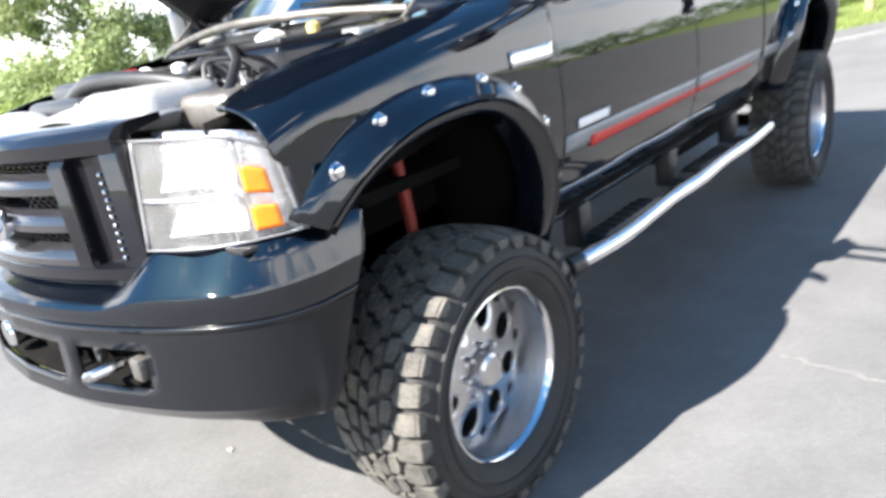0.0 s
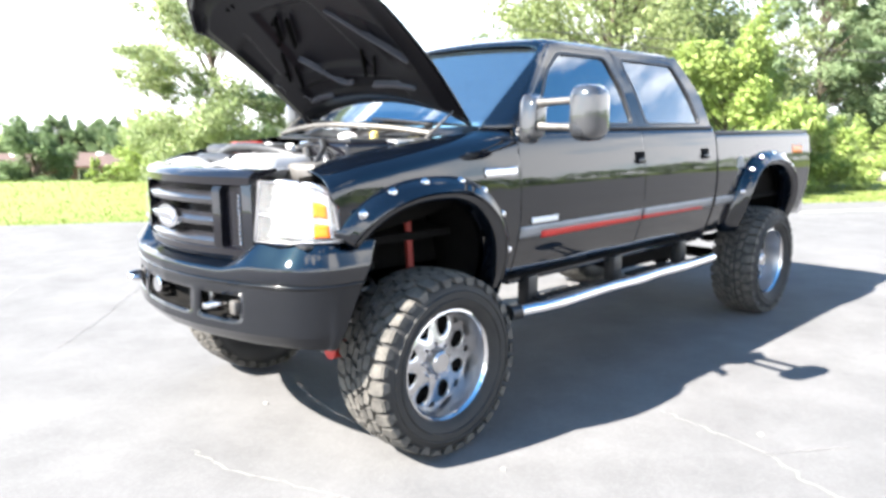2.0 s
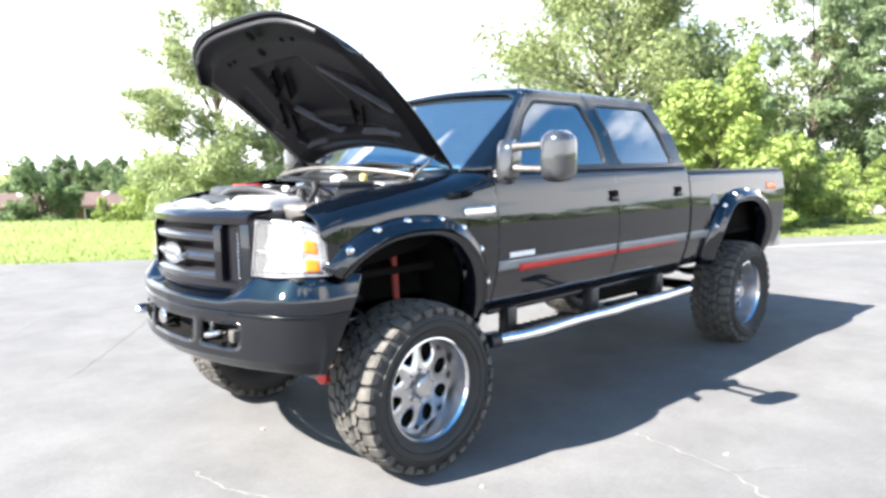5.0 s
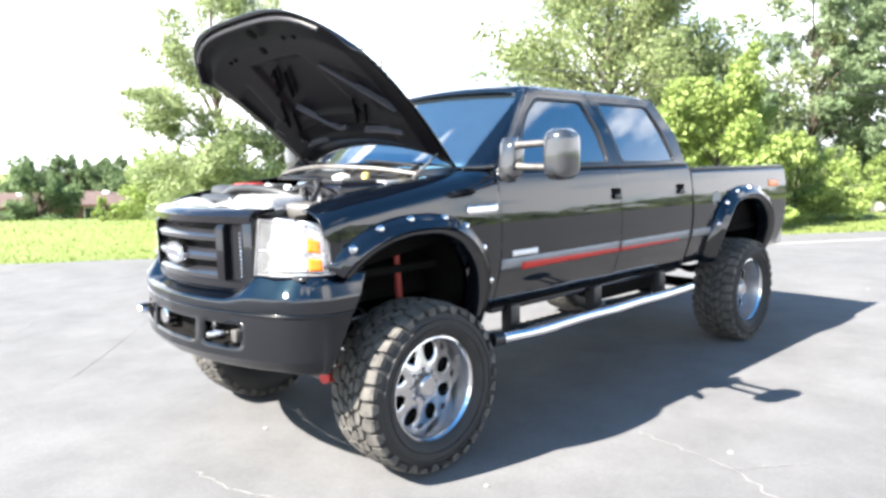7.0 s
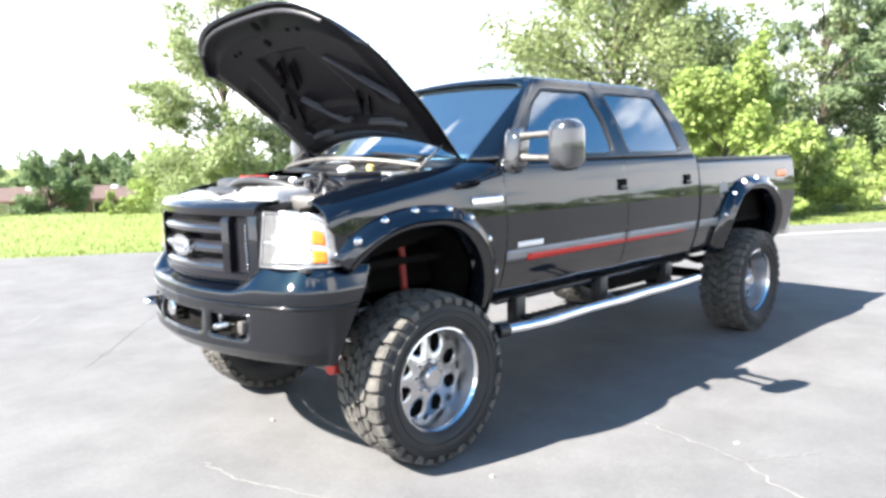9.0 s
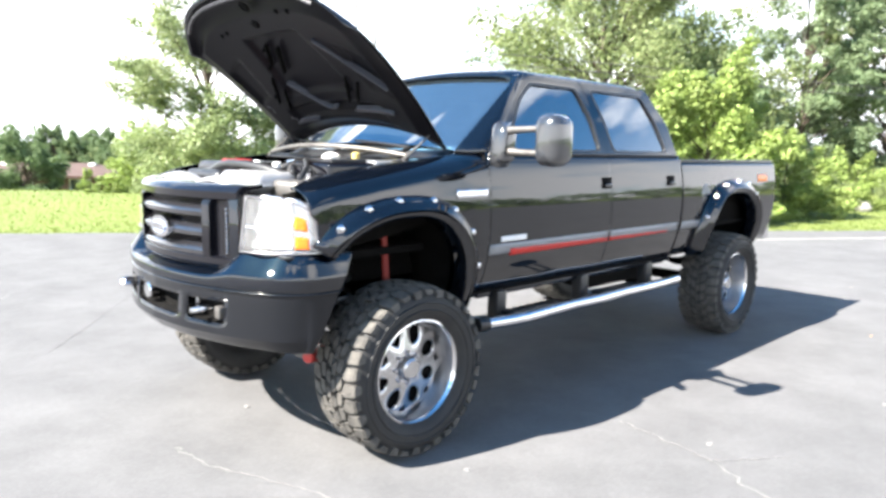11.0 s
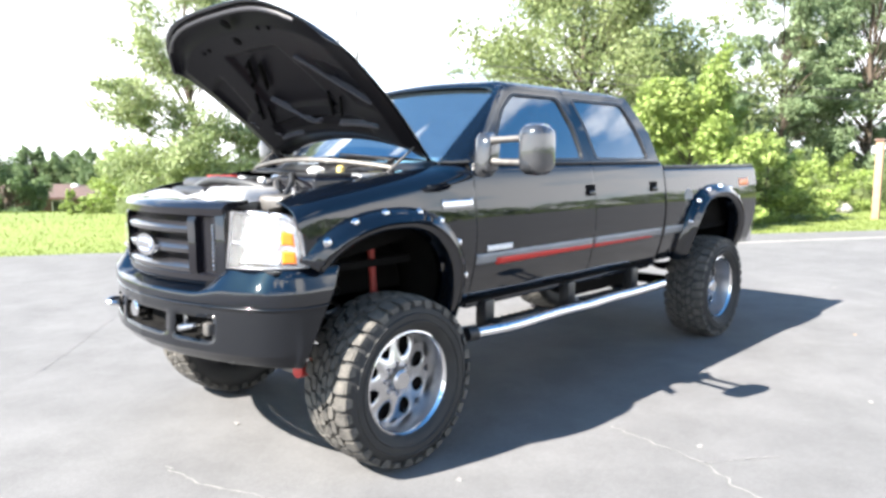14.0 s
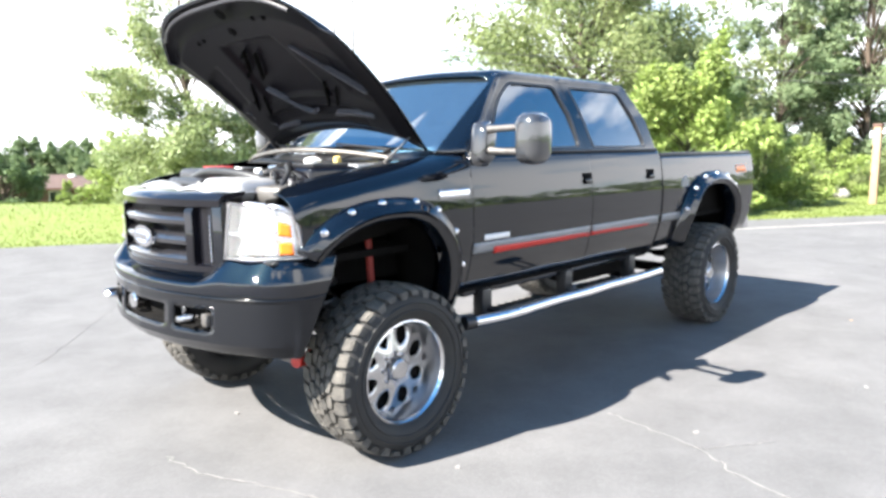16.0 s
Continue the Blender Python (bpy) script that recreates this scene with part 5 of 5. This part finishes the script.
        box(bm, x - 0.04, x + 0.04, s * 0.90 if s > 0 else -1.04, s * 1.04 if s > 0 else -0.90, 0.615, 0.655, 0.012)
        part("bracket", bm, PLASTIC, step)

# ---- chassis ----
for s in (-1, 1):
    bm = B()
    box(bm, -0.85, 4.95, s * 0.42 if s > 0 else -0.50, s * 0.50 if s > 0 else -0.42, 0.74, 0.90, 0.01)
    part("frame_rail", bm, DARK, truck)
    # wheel housings
    for cx, w in ((-0.03, 0.48), (3.93, 0.56)):
        bm = B()
        grid(bm, lambda u, v: Vector((cx + w * math.cos(math.pi * u), s * (0.955 - 0.47 * v), 0.80 + (0.62 if cx < 1 else 0.60) * math.sin(math.pi * u) ** 0.8)), 24, 4)
        thick(part("wheel_housing", bm, DARK, truck), 0.01, 0)
        bm = B()
        slab(bm, [(cx + w * math.cos(math.pi * k / 16), s * 0.49, 0.80 + 0.60 * math.sin(math.pi * k / 16)) for k in range(17)], (0, s * 0.01, 0))
        part("wheel_housing_wall", bm, DARK, truck)
    # plate added to hide bright ground between bumper end and tyre
    bm = B()
    box(bm, -0.56, -0.53, s * 0.30 if s > 0 else -0.93, s * 0.93 if s > 0 else -0.30, 0.70, 1.14, 0.01)
    part("bright_gap_shield", bm, DARK, truck)
    # coil, shock and leaf
    bm = B()
    tube(bm, [(-0.26 + 0.075 * math.cos(a), s * 0.66 + 0.075 * math.sin(a), 0.62 + 0.62 * a / (2 * math.pi * 7)) for a in (2 * math.pi * 7 * k / 140 for k in range(141))], 0.011, 6)
    part("coil_spring", bm, TRIM, truck, "black coil spring")
    bm = B()
    tube(bm, [(0.06, s * 0.72, 0.62), (0.04, s * 0.71, 1.10), (0.03, s * 0.70, 1.34)], 0.021, 12)
    part("shock_absorber", bm, RED_DARK, truck, "red shock absorber")
    bm = B()
    for k in range(4):
        tube(bm, curve_pts([(REAR - 0.75 + 0.1 * k, s * 0.52, 0.80 - 0.02 * k), (REAR, s * 0.52, 0.60 + 0.016 * (3 - k)), (REAR + 0.75 - 0.1 * k, s * 0.52, 0.80 - 0.02 * k)], 6), 0.016, 6)
    part("leaf_spring", bm, DARK, truck)
for x in (0, REAR):
    bm = B()
    tube(bm, [(x, -0.80, Z_HUB), (x, 0.80, Z_HUB)], 0.05, 12)
    r = bmesh.ops.create_icosphere(bm, subdivisions=3, radius=0.17)
    bmesh.ops.transform(bm, matrix=Matrix.Translation((x, 0.25 if x == 0 else 0, Z_HUB)) @ Matrix.Diagonal((1, 0.8, 1, 1)), verts=r["verts"])
    part("axle", bm, DARK, truck, "dark live axle with differential")
bm = B()
tube(bm, [(-0.28, -0.62, 0.46), (-0.28, 0.62, 0.46)], 0.020, 8)
part("tie_rod", bm, STEEL, truck)
bm = B()
tube(bm, [(-0.47, -0.70, 0.565), (-0.40, -0.68, 0.555)], 0.034, 12)
tube(bm, [(-0.42, -0.68, 0.55), (-0.20, -0.45, 0.52)], 0.022, 8)
part("steering_damper", bm, RED, truck, "red steering damper")
bm = B()
tube(bm, [(0.4, 0.1, 0.70), (REAR - 0.1, 0.0, 0.52)], 0.045, 10)
part("drive_shaft", bm, STEEL, truck)
bm = B()
box(bm, 1.2, 1.75, -0.2, 0.25, 0.58, 0.86, 0.05)
part("transfer_case", bm, STEEL, truck)
bm = B()
box(bm, 2.0, 2.9, -0.78, -0.5, 0.62, 0.84, 0.05)
part("fuel_tank", bm, DARK, truck)
bm = B()
tube(bm, curve_pts([(1.0, 0.35, 0.68), (2.4, 0.38, 0.66), (3.3, 0.55, 0.74), (4.4, 0.78, 0.76)], 6), 0.045, 10)
part("exhaust_pipe", bm, STEEL, truck)


# ---- surroundings ----
for pts, w, sd in (
        ([(-0.95, -0.10), (-0.90, -0.45), (-0.74, -0.83), (-0.62, -1.25), (-0.66, -1.8)], 0.005, 1),
        ([(1.27, -1.55), (1.22, -1.85), (1.15, -2.2), (0.97, -2.53), (0.86, -3.1)], 0.0055, 2),
        ([(1.15, -2.2), (1.32, -2.32), (1.52, -2.46)], 0.003, 3),
        ([(-4.2, 1.2), (-3.1, 1.6), (-2.2, 2.3), (-1.6, 3.4), (-0.6, 5.0)], 0.004, 4),
        ([(5.0, -3.6), (6.6, -2.4), (9.0, -1.6), (13.0, -0.8)], 0.009, 5)):
    crack(pts, w, sd)
crack([(-0.95, 2.3), (-0.61, 2.74), (-0.14, 3.4), (0.47, 4.26), (0.9, 4.9)], 0.003, 9, DARK_CRACK)
rnd = random.Random(8)
for x, y in ((0.07, -1.37), (1.365, -2.084), (-0.35, 0.20), (2.9, -2.6), (4.9, -2.0), (-1.4, -1.3), (0.9, -3.0), (7.5, -1.1), (-2.0, 0.6), (3.6, -3.4)):
    bm = B()
    n = 9
    slab(bm, [(x + 0.022 * rnd.uniform(0.4, 1.2) * math.cos(6.283 * k / n), y + 0.022 * rnd.uniform(0.4, 1.2) * math.sin(6.283 * k / n), 0.0) for k in range(n)], (0, 0, 0.006))
    chip = tagged(part("dry_leaf", bm, WOOD if rnd.random() < 0.4 else CRACK), "small pale dry leaf lying on the asphalt", "leaf", "litter on the asphalt")
# painted bay line, worn
bm = B()
a, b = Vector((10.2, 2.6, 0.004)), Vector((18.5, -2.4, 0.004))
d = (b - a).normalized()
sd = Vector((-d.y, d.x, 0)) * 0.06
for k in range(26):
    p, q = a.lerp(b, k / 26), a.lerp(b, (k + 0.99) / 26)
    bm.faces.new([bm.verts.new(v) for v in (p + sd, p - sd, q - sd, q + sd)])
tagged(part("painted_line", bm, STONE, bpy.data.objects["pavement"]), "worn pale line")

tree("young_tree", -2.7, 15.5, 6.9, 4.2, 0.13, LEAF_PALE, 21000, 0.075, 3, "airy pale-green young tree on the lawn", clumps=52, trunk_r=0.10)
tree("young_tree", 0.4, 17.5, 4.6, 3.6, 0.05, LEAF_PALE, 9000, 0.075, 31, "airy pale-green young tree on the lawn", clumps=30, trunk_r=0.08)
tree("shrub", -5.2, 20.0, 2.1, 3.4, 0.02, LEAF_BRIGHT, 7000, 0.07, 5, "low bright-green shrub on the lawn crest", "shrub", clumps=24, trunk_r=0.05)
tree("shrub", -3.4, 17.5, 1.9, 3.0, 0.02, LEAF_BRIGHT, 7000, 0.06, 6, "low bright-green shrub on the lawn crest", "shrub", clumps=24, trunk_r=0.05)
tree("shrub", -6.9, 19.3, 0.75, 0.9, 0.02, LEAF_BRIGHT, 1200, 0.05, 61, "small round shrub on the lawn crest", "shrub", clumps=10, trunk_r=0.03)
tree("big_tree", 12.7, 25.0, 10.0, 12.6, 0.10, LEAF, 46000, 0.13, 7, "large spreading green tree behind the truck", clumps=110, trunk_r=0.28)
tree("big_tree", 18.6, 29.0, 7.3, 8.0, 0.08, LEAF, 22000, 0.13, 71, "spreading green tree behind the truck", clumps=50, trunk_r=0.3)
tree("bush", 10.4, 12.6, 3.8, 4.4, 0.02, LEAF_BRIGHT, 24000, 0.085, 9, "bright yellow-green leafy bush at the lot edge", "bush", clumps=46, trunk_r=0.08)
tree("bush", 13.0, 12.9, 1.9, 3.0, 0.02, LEAF_BRIGHT, 9000, 0.07, 91, "low yellow-green bush at the lot edge", "bush", clumps=26, trunk_r=0.05)
tree("tall_tree", 21.9, 24.0, 10.5, 4.6, 0.06, LEAF_DARK, 20000, 0.11, 11, "tall dark green tree", clumps=84, trunk_r=0.14)
tree("tall_tree", 26.6, 24.0, 12.0, 6.4, 0.04, LEAF_DARK, 34000, 0.11, 12, "tall dark green tree", clumps=84, trunk_r=0.17)
tree("tall_tree", 28.0, 28.0, 13.0, 5.0, 0.40, LEAF, 15000, 0.11, 13, "tall thin-crowned green tree", clumps=44, trunk_r=0.14)
tree("tall_tree", 16.2, 20.5, 4.6, 4.6, 0.03, LEAF_DARK, 14000, 0.09, 14, "dark green understorey tree behind the bush", clumps=44, trunk_r=0.10)
for i, (e, n, h, w) in enumerate(((15.2, 15.0, 1.4, 2.6), (17.6, 15.5, 1.5, 3.0), (20.0, 15.2, 1.3, 2.8), (14.2, 17.5, 2.3, 3.4), (22.5, 17.0, 1.6, 3.2))):
    hb = tree("hedge_bush", e, n, h, w, 0.02, LEAF_BRIGHT if i % 2 else LEAF, 6500, 0.06, 40 + i, "low leafy bush along the lawn", "bush", clumps=24, trunk_r=0.04)
    tagged(hb, group="bushes along the lawn")

# post, stone, wires and masts
bm = B()
box(bm, -0.09, 0.09, -0.09, 0.09, 0, 2.2, 0.012)
post = part("post", bm, WOOD)
post.location = place(15.85, 12.0, ground_z(15.85, 12.0) - 0.05)
tagged(post, "weathered square wooden post on the lawn", "post")
bm = B()
box(bm, -0.12, 0.12, -0.12, 0.12, 2.19, 2.27, 0.02)
part("cap", bm, BRICK, post, "red-brown cap")
bm = B()
r = bmesh.ops.create_icosphere(bm, subdivisions=3, radius=0.24)
for v in bm.verts:
    v.co *= 1 + 0.25 * noise.noise(v.co * 3)
    v.co.z *= 0.8
rock = part("boulder", bm, STONE)
rock.location = place(16.6, 14.0, ground_z(16.6, 14.0) + 0.12)
tagged(rock, "pale rounded boulder on the lawn", "stone")
for k, dz in enumerate((0.0, 0.30)):
    bm = B()
    a, b = place(-30, 17, 5.83 + dz), place(60, 17, 2.05 + dz)
    tube(bm, [a.lerp(b, q / 40)  for q in range(41)], 0.016, 5)
    tagged(part("power_line", bm, STEEL), "thin dark overhead power line", "cable", "overhead lines")
for e, h in ((2.75, 24), (3.9, 22)):
    bm = B()
    tube(bm, [(0, 0, 0), (0, 0, h * 0.6), (0, 0, h)], [0.09, 0.075, 0.06], 8)
    m = part("mast", bm, STEEL)
    m.location = place(e, 40, ground_z(e, 40))
    tagged(m, "slim pale radio mast far behind the truck", "mast", "distant masts")

# brick house below the lawn's crest
def house(e, n, length, depth):
    z0 = ground_z(e, n) - 0.1
    h = new("house")
    h.matrix_basis = Matrix.Translation(place(e, n, z0)) @ Matrix.Rotation(math.atan2(ALONG.y, ALONG.x), 4, "Z")
    tagged(h, "single-storey brown brick house with a low shingle roof", "house")
    top = 2.3
    bm = B()
    box(bm, 0, length, 0, depth, 0, top)
    part("wall", bm, BRICK, h)
    bm = B()
    # hipped at both ends
    low = [bm.verts.new(v) for v in ((-0.5, -0.6, top), (length + 0.5, -0.6, top), (length + 0.5, depth + 0.6, top), (-0.5, depth + 0.6, top))]
    ridge = [bm.verts.new((3.0, depth / 2, top + 0.85)), bm.verts.new((length - 3.0, depth / 2, top + 0.85))]
    for f in ((low[0], low[1], ridge[1], ridge[0]), (low[1], low[2], ridge[1]), (low[2], low[3], ridge[0], ridge[1]), (low[3], low[0], ridge[0]), low):
        bm.faces.new(f)
    roof = part("roof", bm, SHINGLE, h, "brown shingle roof", 0)
    for x in (6.1, 9.9, 12.2):
        bm = B()
        box(bm, x, x + 0.45, depth * 0.36, depth * 0.36 + 0.5, top + 0.5, top + 0.88, 0.05)
        part("roof_vent", bm, SIDING, roof, "white roof vent")
    bm = B()
    box(bm, -0.55, length + 0.55, -0.66, -0.58, top - 0.10, top + 0.04)
    part("gutter", bm, BRICK, roof)
    for x in (length * 0.30, length * 0.52, length * 0.78):
        bm = B()
        box(bm, x, x + 1.5, -0.05, 0.02, 0.9, 2.1)
        win = part("window", bm, SIDING, h, "white window frame")
        bm = B()
        box(bm, x + 0.08, x + 0.72, -0.07, -0.04, 0.98, 2.02)
        part("pane", bm, GLASS, win)
        bm = B()
        box(bm, x + 0.78, x + 1.42, -0.07, -0.04, 0.98, 2.02)
        part("pane", bm, GLASS, win)
    bm = B()
    box(bm, 0.4, 3.4, -0.06, 0.02, 0.0, 2.2)
    part("garage_door", bm, SIDING, h, "white garage door")


house(-29.0, 50, 15.0, 8.0)
for i, (e, n, h, w) in enumerate(((-31, 62, 5.6, 6), (-27.4, 68, 5.6, 5.5), (-24.3, 68, 6.3, 3.6), (-21.7, 68, 5.6, 3.9), (-19.1, 66, 5.9, 3.2), (-18.0, 44, 4.4, 4.4), (-16.5, 60, 4.0, 4.5), (-37, 60, 6.2, 7), (-12, 70, 5.2, 7), (-5, 72, 5.5, 8), (2, 74, 5.5, 8))):
    dt = tree("distant_tree", e, n, h, w, 0.03, LEAF_FAR, 9000, 0.15, 80 + i, "rounded dark green tree behind the house", clumps=44, trunk_r=0.2, full=1.25)
    tagged(dt, group="trees behind the house")

# far woods round the lot
cs, rs = [], []
rnd = random.Random(21)
for k in range(420):
    a = 2 * math.pi * k / 420
    d = 95 + rnd.uniform(-6, 10)
    back = math.sin(a) < -0.1
    low = math.cos(a) * ALONG.x + math.sin(a) * ALONG.y < 0.25 and math.sin(a) > 0
    for q in range(2):
        cs.append((d * math.cos(a), d * math.sin(a), rnd.uniform(0.5, 4.5) - (5.0 if low else 0 if back else 3.0)))
        rs.append(rnd.uniform(1.6, 2.8))
tagged(leaf_mesh("far_woods", leaves(cs, rs, 60000, 0.45, 77), LEAF_DARK, None), "distant band of green woods round the lot", "woods", kind="stuff")

# lawn blades
rs_ = np.random.RandomState(5)
n = 28000
dd = EDGE + 0.12 + 14 * rs_.rand(n) ** 1.6
ee = -16 + 46 * rs_.rand(n)
zz = np.array([ground_z(a, b) for a, b in zip(ee, dd)])
base = np.outer(ee, np.array(ALONG)) + np.outer(dd, np.array(AWAY)) + np.outer(zz, (0, 0, 1))
ang = rs_.rand(n) * 6.283
u = np.stack([np.cos(ang), np.sin(ang), 0 * ang], 1) * 0.012
tip = np.stack([rs_.normal(size=n) * 0.03, rs_.normal(size=n) * 0.03, 0.02 + 0.05 * rs_.rand(n)], 1)
verts = np.stack([base - u, base + u, base + tip + u * 0.2, base + tip - u * 0.2], 1).reshape(-1, 3)
tagged(leaf_mesh("grass", verts, BLADE, None), "short bright lawn grass blades", "grass", kind="stuff")
